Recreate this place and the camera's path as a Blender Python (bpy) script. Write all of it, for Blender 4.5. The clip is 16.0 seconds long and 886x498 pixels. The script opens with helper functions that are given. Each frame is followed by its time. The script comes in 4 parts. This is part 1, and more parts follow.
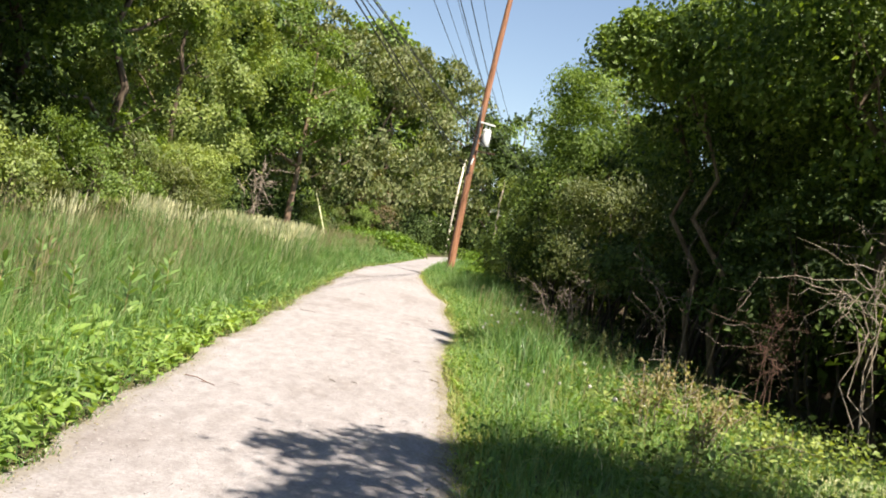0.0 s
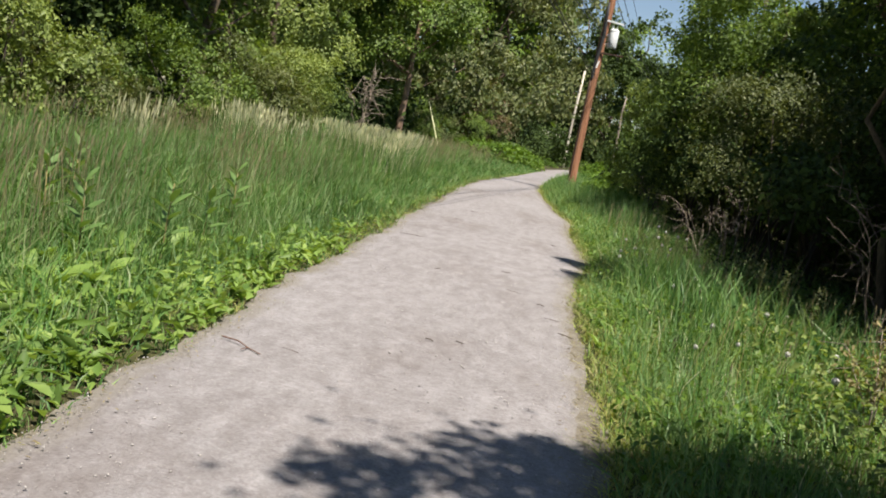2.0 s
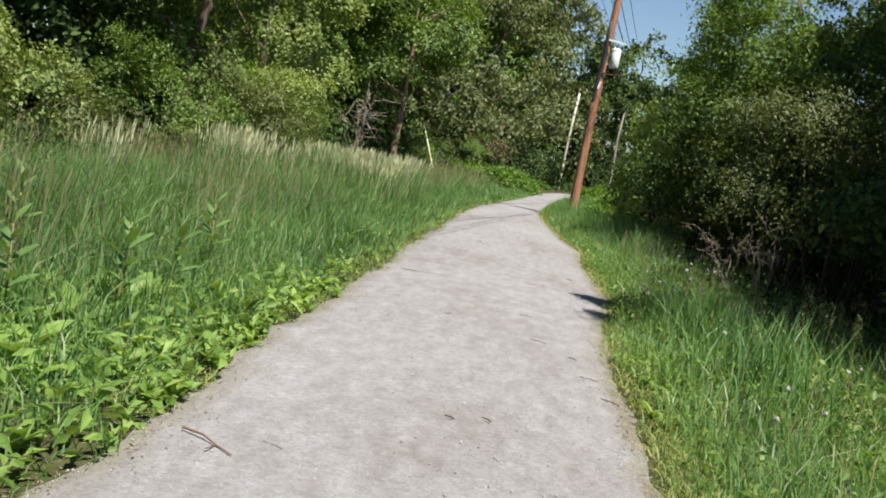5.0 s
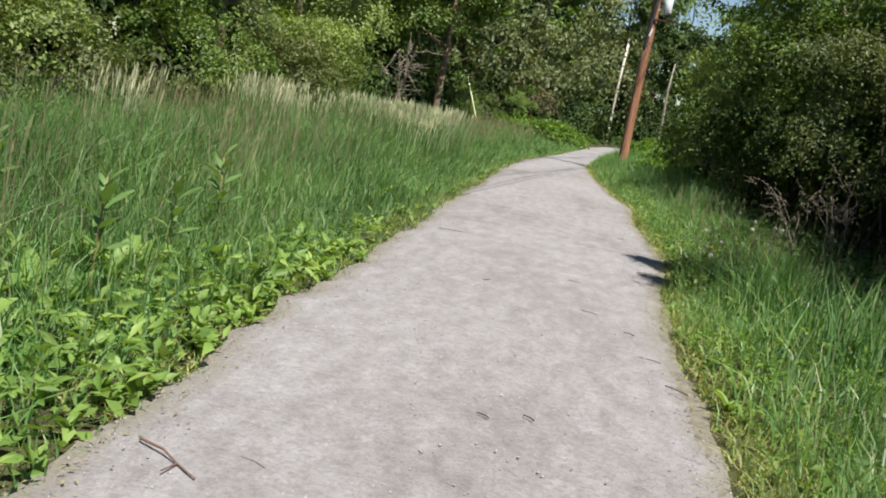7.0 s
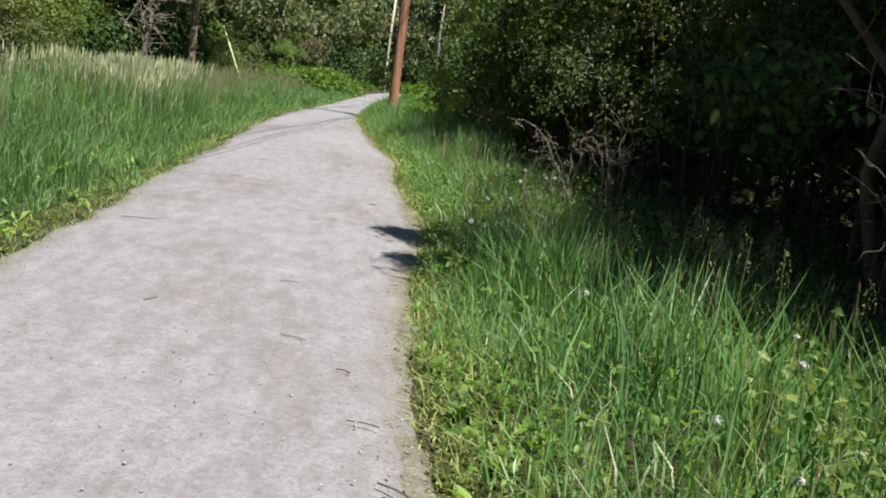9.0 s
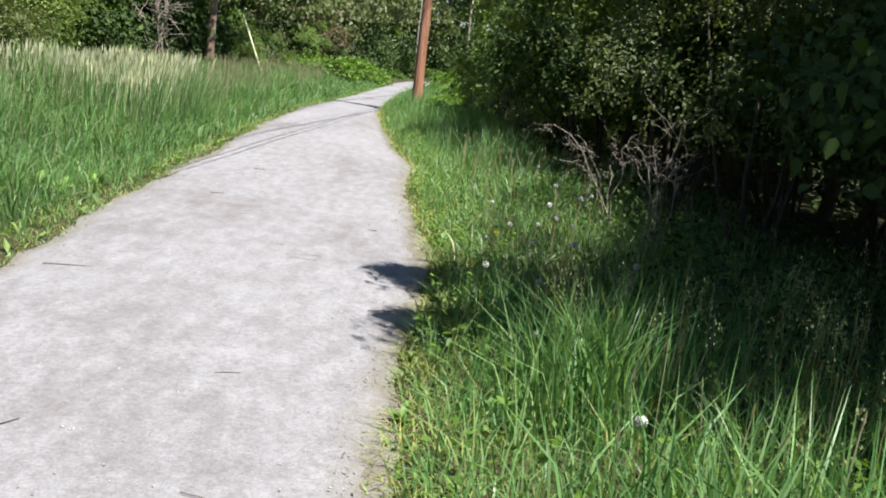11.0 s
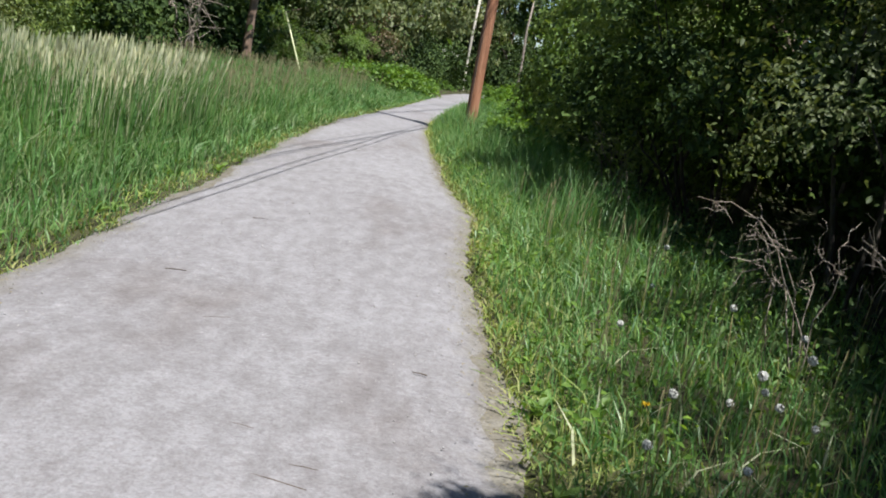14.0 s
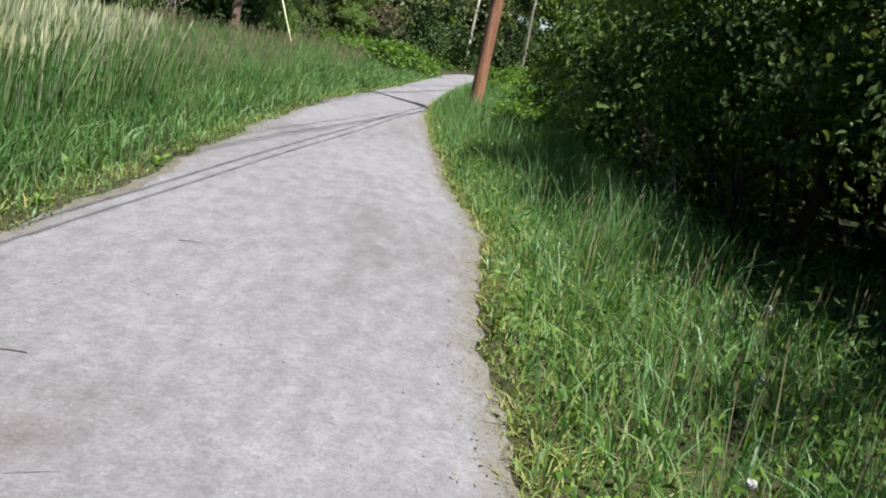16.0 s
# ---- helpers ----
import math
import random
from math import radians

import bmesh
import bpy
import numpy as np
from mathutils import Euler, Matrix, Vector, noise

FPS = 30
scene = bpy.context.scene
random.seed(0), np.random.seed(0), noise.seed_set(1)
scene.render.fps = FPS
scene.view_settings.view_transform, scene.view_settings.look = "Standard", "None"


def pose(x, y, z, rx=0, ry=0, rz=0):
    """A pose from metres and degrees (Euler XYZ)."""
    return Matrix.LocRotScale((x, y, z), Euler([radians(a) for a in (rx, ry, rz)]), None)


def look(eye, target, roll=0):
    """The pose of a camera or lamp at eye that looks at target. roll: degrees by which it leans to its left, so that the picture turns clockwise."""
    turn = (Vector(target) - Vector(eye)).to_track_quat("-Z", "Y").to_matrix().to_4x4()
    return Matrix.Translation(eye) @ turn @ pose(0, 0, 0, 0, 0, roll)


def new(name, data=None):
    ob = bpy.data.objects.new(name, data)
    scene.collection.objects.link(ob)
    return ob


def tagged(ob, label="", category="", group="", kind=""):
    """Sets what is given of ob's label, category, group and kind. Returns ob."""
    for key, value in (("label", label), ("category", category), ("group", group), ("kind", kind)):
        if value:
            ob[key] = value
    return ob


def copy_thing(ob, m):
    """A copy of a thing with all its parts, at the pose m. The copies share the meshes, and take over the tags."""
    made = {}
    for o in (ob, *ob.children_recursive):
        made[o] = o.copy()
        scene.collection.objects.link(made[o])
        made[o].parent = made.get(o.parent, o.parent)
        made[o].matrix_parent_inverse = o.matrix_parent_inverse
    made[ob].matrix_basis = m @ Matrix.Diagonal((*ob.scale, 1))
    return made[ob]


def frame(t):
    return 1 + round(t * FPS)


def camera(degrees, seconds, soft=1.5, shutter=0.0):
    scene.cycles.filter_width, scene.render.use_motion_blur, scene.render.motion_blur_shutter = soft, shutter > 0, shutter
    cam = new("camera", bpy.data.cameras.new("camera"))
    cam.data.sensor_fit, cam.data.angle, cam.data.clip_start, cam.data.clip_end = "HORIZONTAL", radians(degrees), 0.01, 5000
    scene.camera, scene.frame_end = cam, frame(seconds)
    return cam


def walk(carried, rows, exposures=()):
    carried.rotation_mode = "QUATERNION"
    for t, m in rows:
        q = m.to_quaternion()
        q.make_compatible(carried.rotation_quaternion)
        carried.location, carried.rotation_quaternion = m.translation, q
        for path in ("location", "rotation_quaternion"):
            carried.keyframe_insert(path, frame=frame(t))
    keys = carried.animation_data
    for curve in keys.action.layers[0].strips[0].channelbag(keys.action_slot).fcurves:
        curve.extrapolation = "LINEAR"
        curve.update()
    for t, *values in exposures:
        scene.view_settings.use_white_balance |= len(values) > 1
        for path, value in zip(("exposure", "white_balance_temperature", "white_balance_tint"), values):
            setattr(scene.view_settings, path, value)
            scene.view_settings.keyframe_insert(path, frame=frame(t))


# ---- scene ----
PATH = [
    (0, (0.001, 0.0, 1.514), (-0.001, 2.0, 1.497), 10.9),
    (0.5, (-0.111, 0.661, 1.523), (-0.15, 2.658, 1.413), 11.7),
    (1, (-0.068, 1.214, 1.496), (-0.205, 3.205, 1.366), 12.3),
    (1.5, (-0.157, 1.868, 1.462), (-0.33, 3.852, 1.278), 9.2),
    (2, (-0.159, 2.487, 1.459), (-0.363, 4.462, 1.216), 10.9),
    (2.5, (-0.281, 3.02, 1.444), (-0.612, 4.972, 1.162), 10.8),
    (3, (-0.377, 3.418, 1.449), (-0.941, 5.33, 1.279), 6.0),
    (3.5, (-0.373, 3.6, 1.455), (-1.011, 5.488, 1.288), 7.7),
    (4, (-0.428, 3.759, 1.451), (-0.781, 5.72, 1.277), 11.5),
    (4.2, (-0.449, 3.774, 1.456), (-0.701, 5.749, 1.274), 11.3),
    (6.3, (-0.503, 4.128, 1.382), (-0.672, 6.11, 1.176), 9.9),
    (6.5, (-0.492, 4.318, 1.443), (-0.657, 6.294, 1.182), 9.4),
    (7, (-0.535, 4.806, 1.367), (-0.809, 6.764, 1.066), 10.2),
    (7.5, (-0.497, 5.343, 1.385), (-0.8, 7.299, 1.102), 8.8),
    (8, (-0.387, 5.981, 1.421), (-0.55, 7.948, 1.099), 10.9),
    (8.5, (-0.25, 6.612, 1.446), (-0.161, 8.586, 1.133), 7.4),
    (8.7, (-0.153, 6.802, 1.4), (0.012, 8.769, 1.078), 6.9),
    (10.8, (0.225, 8.647, 1.57), (0.325, 10.609, 1.192), 7.2),
    (11, (0.245, 8.839, 1.565), (0.341, 10.801, 1.188), 6.3),
    (11.5, (0.196, 9.465, 1.561), (0.284, 11.431, 1.208), 10.2),
    (12, (0.152, 10.116, 1.557), (0.284, 12.083, 1.217), 7.0),
    (12.5, (0.151, 10.719, 1.57), (0.279, 12.685, 1.226), 12.2),
    (13, (0.099, 11.39, 1.576), (0.245, 13.356, 1.242), 9.3),
    (13.5, (0.057, 12.017, 1.569), (0.141, 13.982, 1.205), 11.2),
    (14, (-0.048, 12.662, 1.577), (-0.025, 14.628, 1.213), 10.0),
    (14.5, (-0.052, 13.281, 1.555), (0.021, 15.248, 1.203), 8.7),
    (15, (-0.155, 13.906, 1.528), (-0.104, 15.88, 1.211), 12.6),
    (15.5, (-0.142, 14.49, 1.481), (-0.094, 16.453, 1.099), 8.6),
    (16, (-0.143, 15.113, 1.518), (-0.101, 17.072, 1.116), 12.0),
]
cam = camera(50.0, 16.0, soft=1.85, shutter=0.12)
walk(cam, [(t, look(eye, target, roll)) for t, eye, target, roll in PATH],
     exposures=[(0.0, 1.62, 7200, 13), (0.6, 1.4, 7100, 13), (1.5, 1.08, 6850, 12), (2.0, 0.95, 6780, 12), (2.5, 0.99, 6700, 12), (3.5, 1.36, 6600, 8), (4.2, 1.05, 6500, 8), (6.5, 1.0, 6420, 9), (8.0, 0.88, 6350, 9), (11.0, 1.33, 6080, 10), (13.0, 1.26, 6060, 10), (14.0, 0.94, 6020, 10), (14.5, 1.0, 6010, 10), (15.0, 0.97, 6000, 10), (15.5, 1.0, 5990, 10), (16.0, 0.93, 5980, 10)])

# ---- world and sun ----
SUN_EL, SUN_FROM = radians(63), Vector((0.61, -0.79))   # towards the sun, in plan
world = bpy.data.worlds.new("sky")
scene.world = world
world.use_nodes = True
wn = world.node_tree.nodes
sky = wn.new("ShaderNodeTexSky")
sky.sky_type = 'NISHITA'
sky.sun_disc = False
sky.dust_density, sky.ozone_density = 0.3, 2.0
sky.sun_elevation = SUN_EL
sky.sun_rotation = math.atan2(SUN_FROM.x, SUN_FROM.y)
wn["Background"].inputs["Strength"].default_value = 0.057
world.node_tree.links.new(sky.outputs[0], wn["Background"].inputs["Color"])
sun_data = bpy.data.lights.new("sun", 'SUN')
sun_data.energy, sun_data.angle, sun_data.color = 5.0, radians(0.55), (1.0, 0.95, 0.86)
sun = new("sun", sun_data)
h = SUN_FROM.normalized() * math.cos(SUN_EL)
sun.matrix_world = look((h.x * 50, h.y * 50, math.sin(SUN_EL) * 50), (0, 0, 0))


# ---- materials ----
def mat(name, rough=0.8):
    m = bpy.data.materials.new(name)
    m.use_nodes = True
    n, l = m.node_tree.nodes, m.node_tree.links
    b = n["Principled BSDF"]
    b.inputs["Roughness"].default_value = rough
    b.inputs["Specular IOR Level"].default_value = 0.3
    return m, n, l, b


def ramp(n, stops):
    r = n.new("ShaderNodeValToRGB")
    e = r.color_ramp.elements
    while len(e) < len(stops):
        e.new(0.5)
    for k, (p, c) in enumerate(stops):
        e[k].position, e[k].color = p, (*c, 1)
    return r


def noise_tex(n, l, scale, detail=4, rough=0.6, coord=None):
    t = n.new("ShaderNodeTexNoise")
    t.inputs["Scale"].default_value, t.inputs["Detail"].default_value, t.inputs["Roughness"].default_value = scale, detail, rough
    if coord is not None:
        l.new(coord, t.inputs["Vector"])
    return t


def mixcol(n, l, kind, fac, a, b):
    m = n.new("ShaderNodeMix")
    m.data_type, m.blend_type = 'RGBA', kind
    for value, sock in ((fac, m.inputs[0]), (a, m.inputs[6]), (b, m.inputs[7])):
        if isinstance(value, (int, float)):
            sock.default_value = value
        elif isinstance(value, tuple):
            sock.default_value = (*value, 1)
        else:
            l.new(value, sock)
    return m.outputs[2]


def leaf_mat(name, cols, through_light=0.35, rough=0.5, patch=0.5):
    """Leaves: each one its own shade, with larger patches of tone over the plant."""
    m, n, l, b = mat(name, rough)
    geo = n.new("ShaderNodeNewGeometry")
    r = ramp(n, [(k / (len(cols) - 1), c) for k, c in enumerate(cols)])
    l.new(geo.outputs["Random Per Island"], r.inputs[0])
    nz = noise_tex(n, l, patch, 3, 0.6, geo.outputs["Position"])
    tone = ramp(n, [(0.3, (0.62, 0.66, 0.62)), (0.7, (1.3, 1.22, 1.1))])
    l.new(nz.outputs["Fac"], tone.inputs[0])
    col = mixcol(n, l, 'MULTIPLY', 1.0, r.outputs[0], tone.outputs[0])
    l.new(col, b.inputs["Base Color"])
    tr = n.new("ShaderNodeBsdfTranslucent")
    warm = mixcol(n, l, 'MULTIPLY', 1.0, col, (1.5, 1.45, 0.6))
    l.new(warm, tr.inputs["Color"])
    mix = n.new("ShaderNodeMixShader")
    mix.inputs[0].default_value = through_light
    l.new(b.outputs[0], mix.inputs[1])
    l.new(tr.outputs[0], mix.inputs[2])
    l.new(mix.outputs[0], n["Material Output"].inputs["Surface"])
    return m


def plain_mat(name, stops, scale=8.0, rough=0.85, bump=0.3, stretch=(1, 1, 1), fine=60.0):
    """A surface with variation at two scales and a fine relief."""
    m, n, l, b = mat(name, rough)
    tc = n.new("ShaderNodeTexCoord")
    mp = n.new("ShaderNodeMapping")
    mp.inputs["Scale"].default_value = stretch
    l.new(tc.outputs["Object"], mp.inputs["Vector"])
    a = noise_tex(n, l, scale, 5, 0.6, mp.outputs[0])
    r = ramp(n, stops)
    l.new(a.outputs["Fac"], r.inputs[0])
    f = noise_tex(n, l, fine, 3, 0.6, mp.outputs[0])
    g = ramp(n, [(0.3, (0.75, 0.75, 0.75)), (0.7, (1.2, 1.2, 1.2))])
    l.new(f.outputs["Fac"], g.inputs[0])
    l.new(mixcol(n, l, 'MULTIPLY', 1.0, r.outputs[0], g.outputs[0]), b.inputs["Base Color"])
    bp = n.new("ShaderNodeBump")
    bp.inputs["Strength"].default_value, bp.inputs["Distance"].default_value = bump, 0.02
    l.new(f.outputs["Fac"], bp.inputs["Height"])
    l.new(bp.outputs[0], b.inputs["Normal"])
    return m


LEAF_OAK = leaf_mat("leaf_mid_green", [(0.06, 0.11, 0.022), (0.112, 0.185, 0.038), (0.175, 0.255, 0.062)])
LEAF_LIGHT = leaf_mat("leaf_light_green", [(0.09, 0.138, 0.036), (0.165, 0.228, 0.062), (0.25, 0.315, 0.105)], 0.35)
# green leaves, the shade under hedge and wood put into the colour
LEAF_SHADED = leaf_mat("leaf_green_shaded", [(0.018, 0.038, 0.008), (0.034, 0.066, 0.012), (0.062, 0.1, 0.018)], 0.15, 0.72)
LEAF_GREY = leaf_mat("leaf_grey_green", [(0.07, 0.10, 0.035), (0.12, 0.15, 0.06), (0.17, 0.19, 0.09)], 0.3)
# the grey-green leaf again, darker: half shade put into the colour
LEAF_GREY_SHADED = leaf_mat("leaf_grey_green_shaded", [(0.05, 0.075, 0.024), (0.085, 0.11, 0.042), (0.125, 0.15, 0.062)], 0.3)
LEAF_VINE = leaf_mat("leaf_vine_green", [(0.055, 0.12, 0.018), (0.1, 0.185, 0.03), (0.16, 0.26, 0.045)], 0.4)
LEAF_BURDOCK = leaf_mat("leaf_broad_green", [(0.1, 0.185, 0.042), (0.16, 0.265, 0.062), (0.235, 0.335, 0.095)], 0.35, 0.5, 3.0)
LEAF_MILKWEED = leaf_mat("leaf_blue_green", [(0.085, 0.165, 0.05), (0.13, 0.22, 0.075)], 0.3, 0.45, 3.0)
GRASS_TALL = leaf_mat("grass_tall_green", [(0.066, 0.16, 0.045), (0.1, 0.218, 0.062), (0.145, 0.265, 0.09), (0.26, 0.31, 0.17)], 0.35, 0.5, 0.9)
GRASS_FRESH = leaf_mat("grass_fresh_green", [(0.056, 0.142, 0.045), (0.102, 0.225, 0.07), (0.178, 0.315, 0.118), (0.26, 0.36, 0.175)], 0.38, 0.4, 1.5)
GRASS_DRY = leaf_mat("grass_dry_heads", [(0.42, 0.45, 0.29), (0.52, 0.54, 0.39), (0.62, 0.63, 0.5)], 0.3, 0.7, 2.0)
GRASS_YELLOW = leaf_mat("grass_trodden_yellow", [(0.17, 0.25, 0.06), (0.26, 0.31, 0.09), (0.33, 0.32, 0.15)], 0.3, 0.6, 2.0)
BARK = plain_mat("bark", [(0.3, (0.06, 0.045, 0.032)), (0.6, (0.14, 0.105, 0.075)), (0.8, (0.22, 0.18, 0.14))], 5, 0.9, 0.8, (1, 1, 0.2), 40)
# bark again, its colour darkened to stand for shade inside the bushes
BARK_SHADED = plain_mat("bark_shaded", [(0.3, (0.025, 0.02, 0.016)), (0.7, (0.075, 0.062, 0.05))], 5, 0.95, 0.6, (1, 1, 0.2), 40)
BARK_RED = plain_mat("bark_reddish", [(0.3, (0.13, 0.085, 0.06)), (0.7, (0.28, 0.19, 0.14))], 5, 0.9, 0.8, (1, 1, 0.2), 40)
TWIG = plain_mat("dead_twig", [(0.3, (0.16, 0.12, 0.09)), (0.7, (0.36, 0.31, 0.26))], 9, 0.9, 0.4)
# weathered twigs on the path; the same dark colour serves shaded canes
TWIG_DARK = plain_mat("weathered_shaded_twig", [(0.3, (0.06, 0.045, 0.038)), (0.7, (0.15, 0.12, 0.1))], 9, 0.9, 0.4)
TWIG_RED = plain_mat("dead_twig_reddish", [(0.3, (0.085, 0.045, 0.032)), (0.7, (0.18, 0.11, 0.085))], 9, 0.9, 0.4)
POLE_WOOD = plain_mat("pole_wood", [(0.25, (0.11, 0.05, 0.028)), (0.5, (0.29, 0.135, 0.075)), (0.75, (0.4, 0.22, 0.135))], 3.2, 0.8, 0.5, (2.5, 2.5, 0.22), 30)
POLE_DARK = plain_mat("pole_tarred_wood", [(0.3, (0.03, 0.02, 0.015)), (0.7, (0.09, 0.05, 0.035))], 6, 0.85, 0.5, (1, 1, 0.3), 30)
POLE_PALE = plain_mat("weathered_pole_wood", [(0.3, (0.4, 0.36, 0.3)), (0.7, (0.6, 0.56, 0.48))], 6, 0.85, 0.3, (1, 1, 0.3), 30)
GREY_PAINT = plain_mat("grey_white_paint", [(0.3, (0.62, 0.64, 0.65)), (0.7, (0.75, 0.77, 0.78))], 3, 0.45, 0.05)
CABLE = plain_mat("black_cable", [(0.3, (0.02, 0.02, 0.022)), (0.7, (0.04, 0.04, 0.042))], 3, 0.6, 0.05)
STAKE_YELLOW = plain_mat("pale_yellow_plastic", [(0.3, (0.6, 0.6, 0.33)), (0.7, (0.75, 0.74, 0.46))], 4, 0.5, 0.05)
SEED_WHITE = plain_mat("seed_fluff", [(0.3, (0.42, 0.41, 0.38)), (0.7, (0.58, 0.57, 0.53))], 40, 0.95, 0.3)
STEM = leaf_mat("flower_stem", [(0.16, 0.18, 0.06), (0.28, 0.22, 0.12)], 0.2, 0.6, 3)
PETAL = leaf_mat("yellow_petal", [(0.75, 0.5, 0.02), (0.8, 0.6, 0.04)], 0.3, 0.6, 3)
STONE = plain_mat("gravel_stone", [(0.3, (0.22, 0.205, 0.2)), (0.6, (0.38, 0.36, 0.35)), (0.8, (0.52, 0.5, 0.48))], 2.0, 0.9, 0.3)
SOIL = plain_mat("soil", [(0.3, (0.03, 0.024, 0.012)), (0.55, (0.045, 0.045, 0.016)), (0.8, (0.06, 0.07, 0.022))], 0.9, 0.95, 0.6, (1, 1, 1), 14)


DIRT = plain_mat("dry_earth", [(0.3, (0.11, 0.095, 0.07)), (0.5, (0.16, 0.142, 0.112)), (0.75, (0.22, 0.205, 0.175))], 4.0, 0.95, 0.7, (1, 1, 1), 45)


def gravel_mat():
    m, n, l, b = mat("rolled_stone_dust", 0.92)
    tc = n.new("ShaderNodeTexCoord")
    o = tc.outputs["Object"]
    along = n.new("ShaderNodeMapping")
    along.inputs["Scale"].default_value = (1, 0.42, 1)
    l.new(o, along.inputs["Vector"])
    o = along.outputs[0]
    big = noise_tex(n, l, 0.6, 5, 0.62, o)
    r = ramp(n, [(0.3, (0.172, 0.156, 0.152)), (0.45, (0.222, 0.213, 0.217)), (0.7, (0.258, 0.25, 0.257))])
    l.new(big.outputs["Fac"], r.inputs[0])
    mid = noise_tex(n, l, 7.5, 3, 0.6, o)
    rm = ramp(n, [(0.34, (0.88, 0.865, 0.86)), (0.48, (0.99, 0.985, 0.985)), (0.58, (1.06, 1.06, 1.065)), (0.68, (1.17, 1.17, 1.175))])
    l.new(mid.outputs["Fac"], rm.inputs[0])
    fine = noise_tex(n, l, 70, 4, 0.8, tc.outputs["Object"])
    rf = ramp(n, [(0.3, (0.72, 0.71, 0.7)), (0.5, (1, 1, 1)), (0.7, (1.22, 1.22, 1.22))])
    l.new(fine.outputs["Fac"], rf.inputs[0])
    c = mixcol(n, l, 'MULTIPLY', 1.0, r.outputs[0], rm.outputs[0])
    c = mixcol(n, l, 'MULTIPLY', 1.0, c, rf.outputs[0])
    speck = noise_tex(n, l, 26, 3, 0.65, tc.outputs["Object"])
    rs = ramp(n, [(0.4, (0.8, 0.76, 0.75)), (0.5, (1.0, 0.985, 0.98)), (0.62, (1.05, 1.05, 1.05)), (0.68, (1.3, 1.27, 1.26))])
    l.new(speck.outputs["Fac"], rs.inputs[0])
    c = mixcol(n, l, 'MULTIPLY', 0.6, c, rs.outputs[0])
    # earth trodden into the gravel along its borders
    at = n.new("ShaderNodeAttribute")
    at.attribute_name = "border"
    ragged = noise_tex(n, l, 9, 4, 0.7, o)
    less = n.new("ShaderNodeMath")
    less.operation = 'MULTIPLY_ADD'
    less.inputs[1].default_value, less.inputs[2].default_value = -0.34, 0.17
    l.new(ragged.outputs["Fac"], less.inputs[0])
    total = n.new("ShaderNodeMath")
    total.operation = 'ADD'
    l.new(at.outputs["Fac"], total.inputs[0])
    l.new(less.outputs[0], total.inputs[1])
    dirty = n.new("ShaderNodeMapRange")
    dirty.inputs["From Min"].default_value, dirty.inputs["From Max"].default_value = 0.02, 0.2
    dirty.inputs["To Min"].default_value, dirty.inputs["To Max"].default_value = 0.95, 0.0
    l.new(total.outputs[0], dirty.inputs["Value"])
    earth = mixcol(n, l, 'MULTIPLY', 1.0, (0.185, 0.168, 0.14), rf.outputs[0])
    c = mixcol(n, l, 'MIX', dirty.outputs[0], c, earth)
    l.new(c, b.inputs["Base Color"])
    bp = n.new("ShaderNodeBump")
    bp.inputs["Strength"].default_value, bp.inputs["Distance"].default_value = 0.55, 0.02
    add = n.new("ShaderNodeMath")
    add.operation = 'ADD'
    l.new(mid.outputs["Fac"], add.inputs[0])
    l.new(fine.outputs["Fac"], add.inputs[1])
    l.new(add.outputs[0], bp.inputs["Height"])
    l.new(bp.outputs[0], b.inputs["Normal"])
    return m


GRAVEL = gravel_mat()

# ---- mesh helpers ----
rng = np.random.default_rng(7)


def mesh_of(name, verts, quads=None, tris=None, smooth=False):
    """A mesh from arrays of corners, four-sided and three-sided faces."""
    me = bpy.data.meshes.new(name)
    loops, starts = [], []
    at = 0
    for f in (quads, tris):
        if f is not None and len(f):
            f = np.asarray(f, dtype=np.int32)
            loops.append(f.ravel())
            starts.append(at + np.arange(len(f), dtype=np.int32) * f.shape[1])
            at += f.size
    loops, starts = np.concatenate(loops), np.concatenate(starts)
    me.vertices.add(len(verts))
    me.vertices.foreach_set("co", np.asarray(verts, dtype=np.float32).ravel())
    me.loops.add(len(loops))
    me.loops.foreach_set("vertex_index", loops)
    me.polygons.add(len(starts))
    me.polygons.foreach_set("loop_start", starts)
    me.update(calc_edges=True)
    if smooth:
        me.polygons.foreach_set("use_smooth", np.ones(len(starts), dtype=bool))
    return me


def part(name, me, material, parent, label=""):
    """One mesh object under a thing or under a part."""
    if isinstance(me, bmesh.types.BMesh):
        data = bpy.data.meshes.new(name)
        me.to_mesh(data)
        me.free()
        me = data
    if not me.materials:
        me.materials.append(material)
    ob = new(name, me)
    ob.parent = parent
    return tagged(ob, label)


def thing(name, label, category, m=None, group="", kind=""):
    ob = new(name)
    ob.empty_display_size = 0.2
    if m is not None:
        ob.matrix_world = m
    return tagged(ob, label, category, group, kind)


def stuff(name, me, material, label, category):
    me.materials.append(material)
    return tagged(new(name, me), label, category, kind="stuff")


